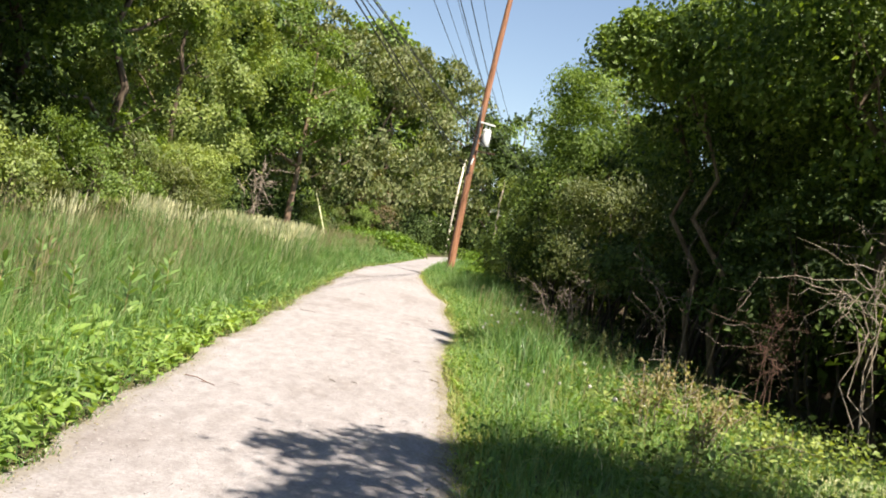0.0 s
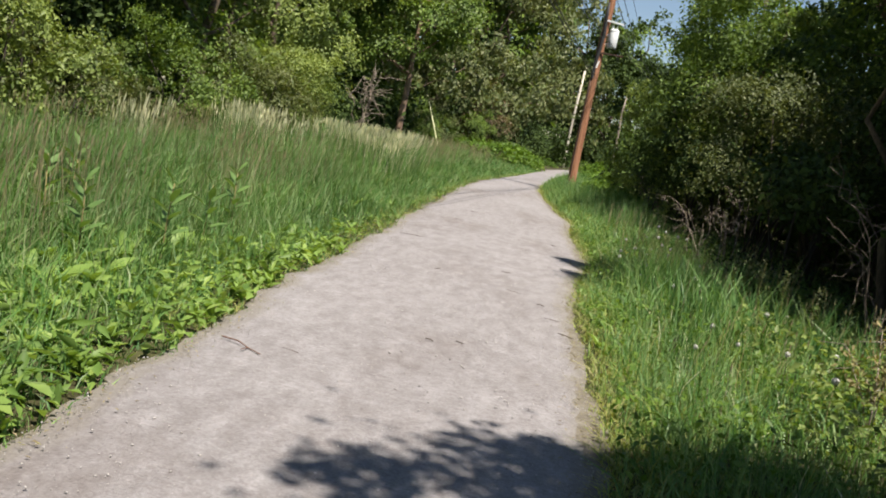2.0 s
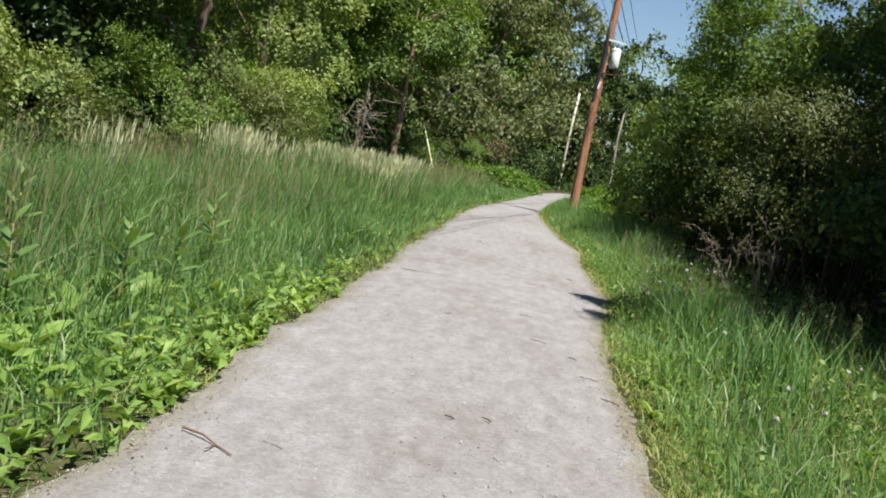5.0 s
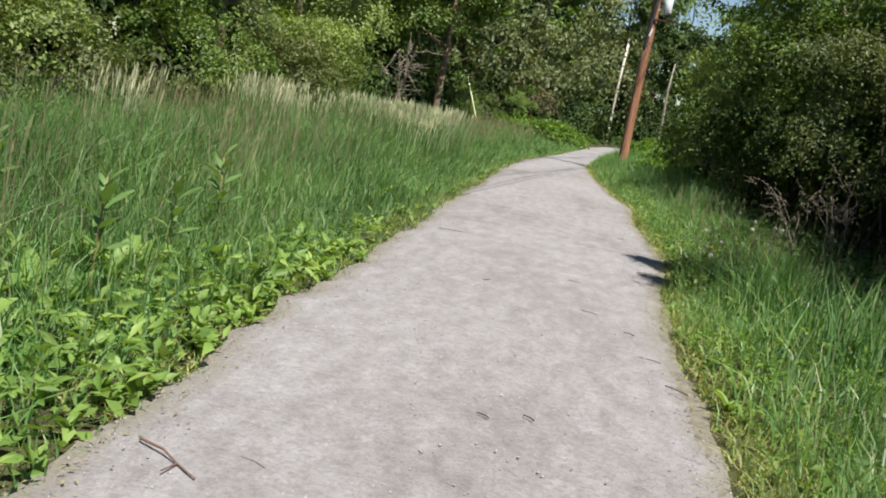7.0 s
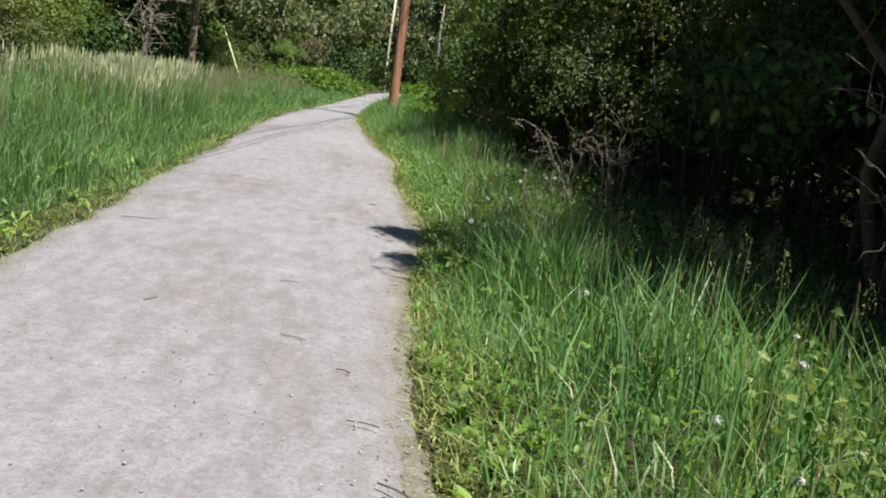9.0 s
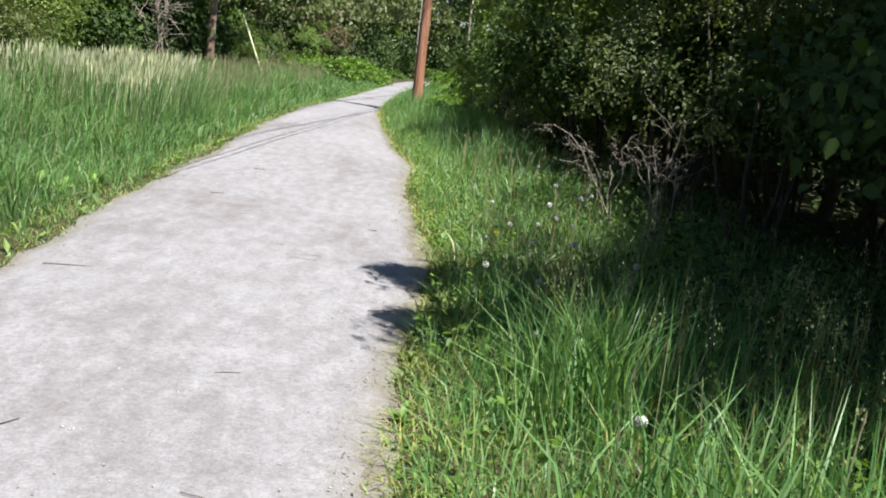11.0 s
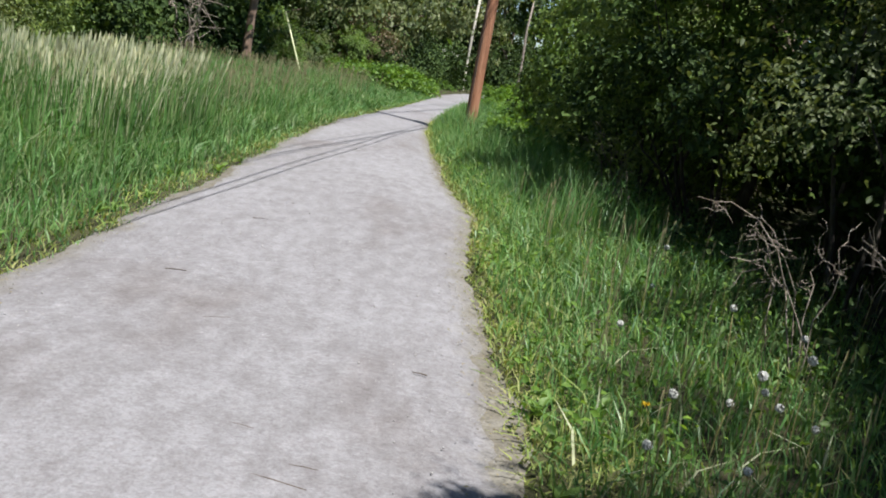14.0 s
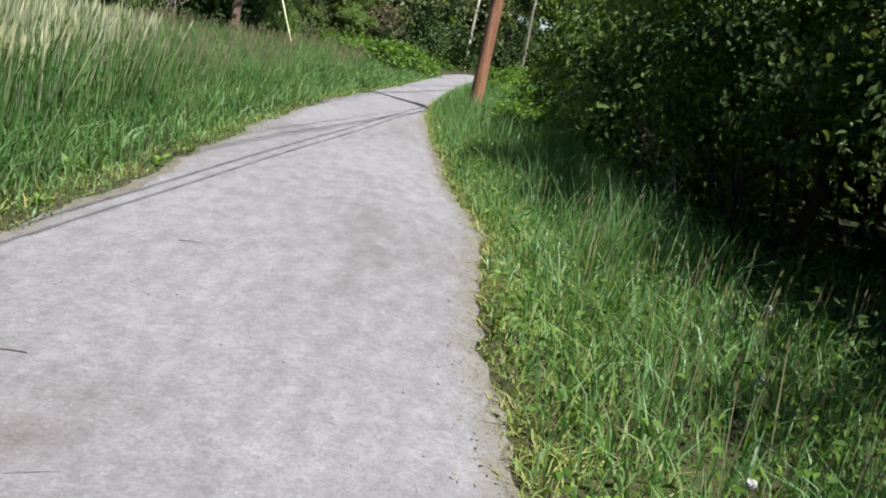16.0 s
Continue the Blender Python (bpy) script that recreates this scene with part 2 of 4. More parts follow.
def tube(points, radii, sides=7):
    """Arrays of a tapered tube along points."""
    p = [Vector(q) for q in points]
    v, f = [], []
    for k, q in enumerate(p):
        d = (p[min(k + 1, len(p) - 1)] - p[max(k - 1, 0)]).normalized()
        a = d.orthogonal().normalized() if abs(d.z) > 0.95 else d.cross(Vector((0, 0, 1))).normalized()
        c = d.cross(a)
        for s in range(sides):
            w = 2 * math.pi * s / sides
            v.append(q + radii[k] * (math.cos(w) * a + math.sin(w) * c))
    for k in range(len(p) - 1):
        for s in range(sides):
            t = (s + 1) % sides
            f.append((k * sides + s, k * sides + t, (k + 1) * sides + t, (k + 1) * sides + s))
    v.append(p[-1])
    tri = [((len(p) - 1) * sides + s, (len(p) - 1) * sides + (s + 1) % sides, len(v) - 1) for s in range(sides)]
    return [tuple(q) for q in v], f, tri


def tube_mesh(name, runs, sides=7):
    """Several tapered tubes in one mesh: runs of (points, radii)."""
    V, Q, T = [], [], []
    for pts, rad in runs:
        v, q, t = tube(pts, rad, sides)
        o = len(V)
        V += v
        Q += [tuple(i + o for i in f) for f in q]
        T += [tuple(i + o for i in f) for f in t]
    return mesh_of(name, V, Q, T, True)


def wobble(a, b, n, amount, r):
    """n points from a to b that stray a little."""
    a, b = np.array(a, float), np.array(b, float)
    t = np.linspace(0, 1, n)[:, None]
    off = r.normal(0, amount, (n, 3)) * np.sin(np.linspace(0, math.pi, n))[:, None]
    return [tuple(q) for q in a + (b - a) * t + off]


def unit(v):
    return v / np.maximum(np.linalg.norm(v, axis=1, keepdims=True), 1e-6)


def round_leaves_mesh(name, centres, axes, normals, length, width, fold=0.15):
    """Leaves with a fuller outline, for plants that stand close to the path."""
    n = len(centres)
    side = unit(np.cross(normals, axes))
    L, W = np.broadcast_to(length, n)[:, None], np.broadcast_to(width, n)[:, None]
    rows = []
    for along, across, drop in ((-0.5, 0, 0), (-0.22, 0.46, 0.02), (0.14, 0.42, 0.06), (0.5, 0, 0.2), (0.14, -0.42, 0.06), (-0.22, -0.46, 0.02)):
        rows.append(centres + axes * L * along + side * W * across + normals * (W * fold * (abs(across) > 0) - L * drop))
    v = np.stack(rows, 1).reshape(-1, 3)
    i = np.arange(n)[:, None] * 6
    return mesh_of(name, v, np.concatenate([i + [0, 3, 2, 1], i + [0, 5, 4, 3]]), None)


def leaves_mesh(name, centres, axes, normals, length, width, fold=0.18):
    """Many folded, pointed leaves, each of two faces that meet at the midrib."""
    n = len(centres)
    side = unit(np.cross(normals, axes))
    L, W = np.broadcast_to(length, n)[:, None], np.broadcast_to(width, n)[:, None]
    base, tip = centres - axes * L / 2, centres + axes * L / 2 - normals * L * 0.12
    lift = normals * W * fold
    left, right = centres - axes * L * 0.08 + side * W / 2 + lift, centres - axes * L * 0.08 - side * W / 2 + lift
    v = np.stack([base, left, tip, right], 1).reshape(-1, 3)
    i = np.arange(n)[:, None] * 4
    return mesh_of(name, v, None, np.concatenate([i + [0, 2, 1], i + [0, 3, 2]]))


def crown_mesh(name, r, centre, radii, clumps, per, clump_r, leaf, aspect=0.62, low=-1.0, hollow=0.45, droop=0.0, lobes=34, lobe_r=0.33, full=False):
    """A crown of boughs: uneven lobes spread over the body, each covered with leaf clumps, with gaps between them."""
    d = unit(r.normal(size=(lobes * 4, 3)))
    d = d[d[:, 2] > low][:lobes]
    rad = hollow + (0.98 - hollow) * r.random(len(d)) ** 0.55
    lc = np.array(centre) + d * rad[:, None] * np.array(radii)
    lr = lobe_r * min(radii) * r.uniform(0.55, 1.4, len(d))
    k = r.choice(len(d), clumps, p=lr ** 2 / (lr ** 2).sum())
    u = r.normal(size=(clumps, 3)) * [1, 1, 0.8] + d[k] * 0.9 + [0, 0, 0.55]
    u = unit(u)
    c = lc[k] + u * (lr[k] * r.uniform(0.75, 1.12, clumps))[:, None] * [1.15, 1.15, 0.8]
    n = clumps * per
    j = np.repeat(np.arange(clumps), per)
    size = clump_r * r.uniform(0.5, 1.3, clumps)
    off = r.normal(size=(n, 3)) * size[j][:, None] * np.array([1, 1, 0.5])
    off[:, 2] -= np.minimum((0.25 + droop) * (off[:, 0] ** 2 + off[:, 1] ** 2) / size[j], 1.6 * size[j])
    p = c[j] + off
    nor = unit(u[j] * 0.75 + np.array([0, 0, 0.5]) + r.normal(size=(n, 3)) * 0.33)
    ax = unit(np.cross(nor, r.normal(size=(n, 3))) - np.array([0, 0, 0.25 + droop]))
    ln = leaf * r.uniform(0.6, 1.35, n)
    return (round_leaves_mesh if full else leaves_mesh)(name, p, ax, nor, ln, ln * aspect), c


def tree(name, label, seed, height, spread, leaf_material, clumps=130, per=90, leaf=0.14, trunk_r=0.14, bare=0.18, bark=None, clump_r=0.45, droop=0.1, category="tree", stray=0.03, lean=(0, 0), flat=1.0):
    """A tree: tapered trunk, limbs that reach into the crown, and a crown of leaf clumps."""
    r = np.random.default_rng(seed)
    t = thing(name, label, category)
    top = (r.normal(0, stray * 10) + lean[0], r.normal(0, stray * 10) + lean[1], height * 0.9)
    stem = wobble((0, 0, -0.15), top, 9, stray * height, r)
    part("trunk", tube_mesh("trunk", [(stem, [trunk_r * (1.35 if k == 0 else 1 - 0.1 * k) for k in range(9)])], 9), bark or BARK, t)
    mid = height * (bare + 1) / 2
    me, cs = crown_mesh("crown", r, (lean[0], lean[1], mid), (spread, spread * flat, height * (1 - bare) / 2), clumps, per, clump_r, leaf, droop=droop)
    for k in r.choice(len(cs), 9, replace=False):
        z = max(0.25 * height * bare + 0.3, min(cs[k][2] - 0.6, height * 0.8))
        s = stem[min(8, max(0, int(8 * z / (height * 0.9))))]
        part("limb", tube_mesh("limb", [(wobble(s, cs[k], 5, 0.12, r), [trunk_r * f for f in (0.42, 0.32, 0.22, 0.14, 0.06)])], 6), bark or BARK, t)
    part("crown", me, leaf_material, t)
    return t


def shrub(name, label, seed, radius, height, leaf_material, clumps=70, per=90, leaf=0.09, clump_r=0.3, droop=0.15, category="shrub", low=-0.75, full=False, lift=0.46):
    """A shrub of several stems, leafy down to the ground."""
    r = np.random.default_rng(seed)
    t = thing(name, label, category)
    me, cs = crown_mesh("foliage", r, (0, 0, height * lift), (radius, radius, height * 0.52), clumps, per, clump_r, leaf, full=full, low=low, hollow=0.4, droop=droop, lobes=20, lobe_r=0.4)
    for k in r.choice(len(cs), 7, replace=False):
        b = (r.normal(0, 0.15), r.normal(0, 0.15), -0.1)
        part("stem", tube_mesh("stem", [(wobble(b, cs[k], 5, 0.1, r), (0.03, 0.025, 0.018, 0.012, 0.005))], 5), BARK_SHADED, t)
    part("foliage", me, leaf_material, t)
    return t


def blades(name, xy, z, height, width, r, lean=0.25, wind=(0.1, 0.0), bend=0.35):
    """Grass blades that taper and bend over."""
    n = len(xy)
    a = r.uniform(0, 2 * math.pi, n)
    face = np.stack([np.cos(a), np.sin(a), np.zeros(n)], 1)
    d = r.normal(0, lean, (n, 2)) + np.array(wind)
    base = np.column_stack([xy, z])
    H, W = height[:, None], np.broadcast_to(width, n)[:, None]
    mid = base + np.column_stack([d * 0.4, np.full(n, 0.55)]) * H
    tip = base + np.column_stack([d * (1 + bend), 1 - bend * 0.5 * np.clip((d ** 2).sum(1) * 4, 0, 1)]) * H
    v = np.stack([base - face * W / 2, base + face * W / 2, mid + face * W * 0.42, mid - face * W * 0.42, tip], 1).reshape(-1, 3)
    i = np.arange(n)[:, None] * 5
    return mesh_of(name, v, i + [0, 1, 2, 3], i + [3, 2, 4])


# ---- ground and path ----
LEFT = [(-40, -1.85), (4, -1.86), (7, -2.02), (10.5, -2.17), (16, -2.32), (20, -2.5), (25, -2.62), (30, -2.75), (36, -2.78), (42, -2.45), (53, -1.9), (65, -1.5), (78, -1.0), (92, 0.3), (102, 3.0), (110, 8.0), (117, 16.0), (123, 27.0)]
RIGHT = [(-40, 0.3), (4, 0.3), (8, 0.29), (12, 0.2), (14, 0.24), (16, 0.46), (18, 0.34), (20, 0.22), (23.4, 0.26), (27, -0.1), (33, -0.56), (37, -0.75), (41, -0.8), (48, -0.5), (60, 0.05), (75, 0.75), (86, 1.8), (95, 4.5), (103, 9.0), (109, 16.0), (115, 27.0)]


def edge(table, y):
    return np.interp(y, [p[0] for p in table], [p[1] for p in table])


def left_edge(y):
    return edge(LEFT, y) + 0.03 * np.sin(1.7 * y) + 0.02 * np.sin(5.1 * y + 1) + 0.02 * np.sin(8.3 * y) * np.sin(0.7 * y)


def right_edge(y):
    return edge(RIGHT, y) + 0.018 * np.sin(1.3 * y + 2) + 0.018 * np.sin(7.3 * y) * np.sin(1.1 * y + 1) + 0.012 * np.sin(12.1 * y)


def ground_height(x, y):
    """Low, uneven banks either side of the path, level under it."""
    out = np.maximum(np.maximum(left_edge(y) - x, x - right_edge(y)), 0.0)
    lumps = 0.06 * np.sin(0.9 * x + 0.4) * np.sin(0.7 * y) + 0.04 * np.sin(2.1 * x) * np.cos(1.6 * y + 1)
    return -0.03 + np.minimum(out, 1.0) * (0.05 + lumps) + 0.004 * np.clip(out - 8, 0, 60)


def build_ground():
    xs = np.concatenate([[-900, -300, -120, -60, -35], np.arange(-24, -3.5, 0.8), np.arange(-3.5, 3, 0.12), np.arange(3, 20, 0.8), [35, 60, 120, 300, 900]])
    ys = np.concatenate([[-900, -200, -60, -20, -8], np.arange(-4, 32, 0.2), np.arange(32, 134, 1.0), [200, 400, 1500]])
    X, Y = np.meshgrid(xs, ys)
    Z = ground_height(X, Y)
    v = np.stack([X, Y, Z], 2).reshape(-1, 3)
    w = len(xs)
    i = (np.arange(len(ys) - 1)[:, None] * w + np.arange(w - 1)).ravel()[:, None]
    me = mesh_of("ground", v, i + [0, 1, w + 1, w], None, True)
    me.materials.append(SOIL)
    tagged(new("ground", me), "dark soil bank under grass and undergrowth", "ground", kind="structure")


def build_path():
    ys = np.concatenate([np.arange(-20, 40, 0.1), np.arange(40, 118, 0.5)])
    us = 0.5 - 0.5 * np.cos(np.linspace(0, math.pi, 31))
    l, r = left_edge(ys)[:, None], right_edge(ys)[:, None]
    ragged = (0.02 * np.sin(9.1 * ys) * np.sin(2.7 * ys + 1))[:, None]
    X = l - 0.06 + ragged + (r - l + 0.12) * us
    Y = np.broadcast_to(ys[:, None], X.shape)
    Z = 0.012 * np.sin(1.3 * X + 0.2 * Y) * np.sin(0.5 * Y) + 0.02 - 0.045 * np.abs(2 * us - 1) ** 6 + rng.normal(0, 0.0015, X.shape)
    v = np.stack([X, Y, Z], 2).reshape(-1, 3)
    w = len(us)
    i = (np.arange(len(ys) - 1)[:, None] * w + np.arange(w - 1)).ravel()[:, None]
    me = mesh_of("path", v, i + [0, 1, w + 1, w], None, True)
    border = me.attributes.new("border", 'FLOAT', 'POINT')
    border.data.foreach_set("value", (np.minimum(us, 1 - us)[None] * (r - l)).astype(np.float32).ravel())
    me.materials.append(GRAVEL)
    tagged(new("path", me), "pale grey stone-dust footpath, worn and dry", "path", kind="structure")


def build_dirt_edges():
    """Strips of dry trodden earth where the gravel runs out into the grass."""
    for name, side, way, wide in (("dirt_edge_left", left_edge, -1, 0.2), ("dirt_edge_right", right_edge, 1, 0.32)):
        ys = np.arange(-10, 45, 0.15)
        us = np.linspace(0, 1, 7)
        w = wide * (0.75 + 0.35 * np.sin(1.9 * ys) * np.sin(0.8 * ys + 1))[:, None]
        X = side(ys)[:, None] + way * (w * us - 0.12)
        Y = np.broadcast_to(ys[:, None], X.shape)
        Z = np.maximum(ground_height(X, Y), -0.02) + 0.004 + 0.004 * rng.random(X.shape) - 0.02 * us ** 3
        n = len(us)
        i = (np.arange(len(ys) - 1)[:, None] * n + np.arange(n - 1)).ravel()[:, None]
        face = i + ([0, 1, n + 1, n] if way > 0 else [0, n, n + 1, 1])
        me = mesh_of(name, np.stack([X, Y, Z], 2).reshape(-1, 3), face, None, True)
        me.materials.append(DIRT)
        tagged(new(name, me), "strip of dry brown earth edging the gravel path", "bare earth", kind="structure")


build_ground()
build_path()
build_dirt_edges()

# ---- trees and shrubs ----
def spin(x, y, turn, s=1.0, sz=None):
    z = float(ground_height(np.array(x), np.array(y)))
    return Matrix.Translation((x, y, z)) @ Matrix.Rotation(turn, 4, 'Z'), s, sz or s


def plant(proto, x, y, turn, s=1.0, sz=None):
    m, a, b = spin(x, y, turn, s, sz)
    c = copy_thing(proto, m)
    c.scale = (a, a, b)
    return c


def place(proto, x, y, turn, s=1.0, sz=None):
    m, a, b = spin(x, y, turn, s, sz)
    proto.matrix_world = m
    proto.scale = (a, a, b)


rt = random.Random(11)
oak = tree("broadleaf_tree", "tall leafy tree with mid green summer foliage", 1, 13, 3.0, LEAF_OAK, 240, 90, 0.155, 0.17, 0.1, clump_r=0.3)
ash = tree("broadleaf_tree", "tall tree with light yellow-green leaves in sun", 2, 12, 2.7, LEAF_LIGHT, 240, 105, 0.12, 0.13, 0.06, clump_r=0.26)
maple = tree("broadleaf_tree", "dense green tree in the wood edge, leaf colour darkened for shade", 3, 14, 3.2, LEAF_SHADED, 160, 100, 0.2, 0.2, 0.06, clump_r=0.45)
willow = tree("broadleaf_tree", "grey-green tree with fine drooping foliage", 4, 13, 3.2, LEAF_GREY, 130, 85, 0.24, 0.17, 0.04, clump_r=0.42, droop=0.8)
# one canopy with shade put into its leaf colour, then a lit one
canopy_shaded = tree("broadleaf_tree", "leafy tree leaning over the path's verge, leaf colour darkened for shade", 5, 8.5, 2.1, LEAF_SHADED, 105, 110, 0.082, 0.1, 0.22, clump_r=0.32)
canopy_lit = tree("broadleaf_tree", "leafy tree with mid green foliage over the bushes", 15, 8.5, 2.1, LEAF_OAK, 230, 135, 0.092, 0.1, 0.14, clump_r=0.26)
bush_a = shrub("shrub", "rounded green shrub at the edge of the wood", 21, 1.5, 3.4, LEAF_OAK, 140, 80, 0.08, 0.18)
bush_b = shrub("shrub", "yellow-green leafy shrub in sun beside tall grass", 22, 1.5, 3.0, LEAF_LIGHT, 140, 85, 0.078, 0.18)
# the leaf colour itself carries this shrub's shade
bush_c = shrub("shrub", "green shrub with its shade put into the leaf colour", 23, 1.5, 3.4, LEAF_SHADED, 140, 62, 0.075, 0.16, low=-0.3, full=True, lift=0.56)
bush_g = shrub("shrub", "grey-green twiggy shrub in tall grass", 24, 1.4, 2.8, LEAF_GREY, 130, 80, 0.075, 0.18)
bush_h = shrub("shrub", "tall rounded sunlit shrub, yellow-green, at the wood edge", 28, 2.1, 5.0, LEAF_LIGHT, 300, 95, 0.088, 0.2)
bush_n = shrub("shrub", "shrub with small grey-green leaves, half shade put into their colour", 29, 1.3, 3.3, LEAF_GREY_SHADED, 95, 110, 0.052, 0.2, low=-0.3, full=True, lift=0.58)
bush_far = shrub("shrub", "green bush of the far wood, leaf colour darkened for shade", 27, 1.5, 3.4, LEAF_SHADED, 60, 60, 0.17, 0.35)
back = tree("broadleaf_tree", "tree standing deeper in the wood", 6, 14, 3.4, LEAF_SHADED, 75, 52, 0.42, 0.2, 0.04, clump_r=0.6)
back_b = tree("broadleaf_tree", "mid green tree standing deeper in the wood", 7, 13, 3.2, LEAF_OAK, 75, 52, 0.38, 0.2, 0.05, clump_r=0.6)
overhang = tree("broadleaf_tree", "tall tree whose boughs hang over the path", 8, 8.5, 1.45, LEAF_OAK, 90, 130, 0.12, 0.12, 0.5, clump_r=0.26, lean=(-1.75, 2.2))

# wood edge beside the meadow
first = set()


def put_tree(proto, x, y, s, sz=None):
    turn = rt.uniform(0, 6.28)
    if proto.name not in first:
        first.add(proto.name)
        place(proto, x, y, turn, s, sz)
    else:
        plant(proto, x, y, turn, s, sz)


for proto, x, y, s in [(bush_b, -7.6, 7.5, 0.8), (bush_h, -9.2, 8.6, 1.0), (bush_h, -9.0, 12.3, 1.0), (bush_a, -7.8, 10.4, 0.7), (bush_b, -7.4, 13.6, 0.75), (bush_g, -8.0, 16.2, 0.75), (bush_a, -8.6, 23.0, 0.85),
                       (bush_g, -8.3, 26.0, 0.95), (bush_b, -8.4, 29.0, 1.0), (bush_b, -9.6, 32.0, 1.1), (bush_a, -11.2, 36.5, 1.0), (bush_far, -12.6, 41.0, 0.9),
                       (bush_a, -8.8, 54.5, 1.1), (bush_g, -7.6, 58.0, 1.0), (bush_a, -6.4, 62.0, 1.0), (bush_c, -5.6, 66.0, 0.9), (bush_far, -11.8, 49.5, 1.0), (bush_far, -9.4, 67.0, 1.6), (bush_far, -8.2, 70.5, 1.5),
                       (bush_b, -9.0, 4.0, 1.1), (bush_a, -9.2, 0.5, 1.2)]:
    put_tree(proto, x, y, s, s)
for proto, x, y, s in [(ash, -12.4, 8.0, 0.8), (maple, -13.8, 20.0, 1.1), (maple, -12.8, 23.5, 0.95), (oak, -10.6, 28.5, 1.0), (ash, -10.4, 33.5, 1.0),
                       (ash, -13.4, 38.0, 1.05), (oak, -14.6, 47.0, 1.15), (willow, -11.0, 57.0, 1.1), (willow, -8.6, 64.0, 1.15), (willow, -6.2, 72.0, 1.2),
                       (maple, -11.4, 2.0, 1.0), (oak, -13.5, 52.0, 1.3)]:
    put_tree(proto, x, y, s)
for k, y in enumerate(range(2, 90, 6)):
    put_tree((back, back_b)[k % 2], -17.5 + rt.uniform(-1, 1), y + rt.uniform(-1, 1), 1.25)
for k, y in enumerate(range(-6, 100, 8)):
    put_tree((back, back_b)[k % 2], -25 + rt.uniform(-1.5, 1.5), y + rt.uniform(-1, 1), 1.35)
# far end, where the path turns away
for proto, x, y, s in [(willow, -6.5, 80, 1.35), (willow, -5.6, 92, 1.5), (back_b, -9.5, 86, 1.6), (willow, -3.6, 110, 1.75), (back, 0.5, 118, 1.4), (back_b, 4.6, 124, 1.45), (back_b, -4.5, 124, 1.6), (back, 14.5, 124, 1.4),
                       (ash, 9.5, 100, 0.8), (back_b, 11.5, 96, 1.05), (back, 8.0, 134, 1.6), (back_b, 14.0, 138, 1.6), (back, -9.0, 104, 1.7), (back_b, 19.0, 104, 1.1),
                       (maple, 3.6, 116, 1.25), (back, -8.0, 98, 1.2), (back, -10.6, 71.0, 1.2), (back_b, -12.0, 64.0, 1.1), (back_b, 26.0, 116, 1.3), (back, 12.0, 88, 0.7), (back_b, 22, 128, 1.4)]:
    put_tree(proto, x, y, s)
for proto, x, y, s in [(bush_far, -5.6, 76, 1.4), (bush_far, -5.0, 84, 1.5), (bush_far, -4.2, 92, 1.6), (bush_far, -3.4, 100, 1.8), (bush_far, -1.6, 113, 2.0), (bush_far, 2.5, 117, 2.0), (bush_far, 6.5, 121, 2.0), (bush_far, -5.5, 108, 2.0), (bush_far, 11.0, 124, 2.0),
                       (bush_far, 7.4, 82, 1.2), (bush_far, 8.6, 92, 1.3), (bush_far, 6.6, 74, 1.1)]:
    put_tree(proto, x, y, s)
vine = shrub("vine_mound", "bright green vines heaped over low bushes", 25, 1.7, 1.7, LEAF_VINE, 80, 50, 0.19, 0.3, category="vines")
for proto, x, y, s in [(vine, -4.4, 57.5, 1.0), (vine, -4.0, 61.5, 1.1), (vine, -3.7, 66.0, 1.1), (vine, -3.6, 71.0, 1.0), (vine, -3.6, 77.0, 0.8), (vine, -3.0, 84.0, 0.75), (vine, -2.2, 92.0, 0.75), (bush_far, -1.8, 101.0, 0.6), (vine, 2.0, 110.5, 0.8), (vine, 5.5, 115.0, 1.0),
                       (vine, 3.4, 52.5, 0.9), (vine, 3.7, 57.5, 1.1), (vine, 4.2, 63.5, 1.1), (vine, 4.9, 70.0, 1.2), (vine, 5.4, 78.0, 1.2), (vine, 6.3, 86.0, 1.3), (vine, 3.0, 46.5, 0.75),
                       (vine, 2.2, 30.4, 0.5), (vine, 1.9, 34.0, 0.65), (vine, 2.0, 37.4, 0.7), (vine, 2.6, 41.0, 0.75), (vine, 2.3, 45.0, 0.6), (vine, 2.3, 50.0, 0.7), (vine, 2.5, 55.5, 0.75), (vine, 2.7, 61.0, 0.8), (vine, 3.1, 67.0, 0.85), (vine, 3.6, 74.0, 0.9), (vine, 4.4, 81.0, 0.9)]:
    put_tree(proto, x, y, s, 0.75 * s)
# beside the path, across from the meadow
# bush_c and bush_far are shaded by leaf colour, bush_b's lighter leaves stand for sun
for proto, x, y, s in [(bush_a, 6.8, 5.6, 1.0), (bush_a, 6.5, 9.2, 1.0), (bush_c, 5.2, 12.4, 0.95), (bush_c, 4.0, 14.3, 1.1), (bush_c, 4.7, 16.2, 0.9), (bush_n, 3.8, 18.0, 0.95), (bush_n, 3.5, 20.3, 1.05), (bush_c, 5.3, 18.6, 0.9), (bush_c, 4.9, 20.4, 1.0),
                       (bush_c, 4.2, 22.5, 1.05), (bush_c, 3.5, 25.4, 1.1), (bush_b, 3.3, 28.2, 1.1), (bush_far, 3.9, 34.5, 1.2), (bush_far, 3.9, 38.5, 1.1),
                       (bush_far, 4.4, 43.0, 1.0), (bush_b, 5.2, 48.0, 0.9), (bush_far, 5.8, 54.0, 0.9), (bush_b, 6.4, 60.0, 0.9), (bush_far, 7.0, 66.0, 1.0)]:
    put_tree(proto, x, y, s)
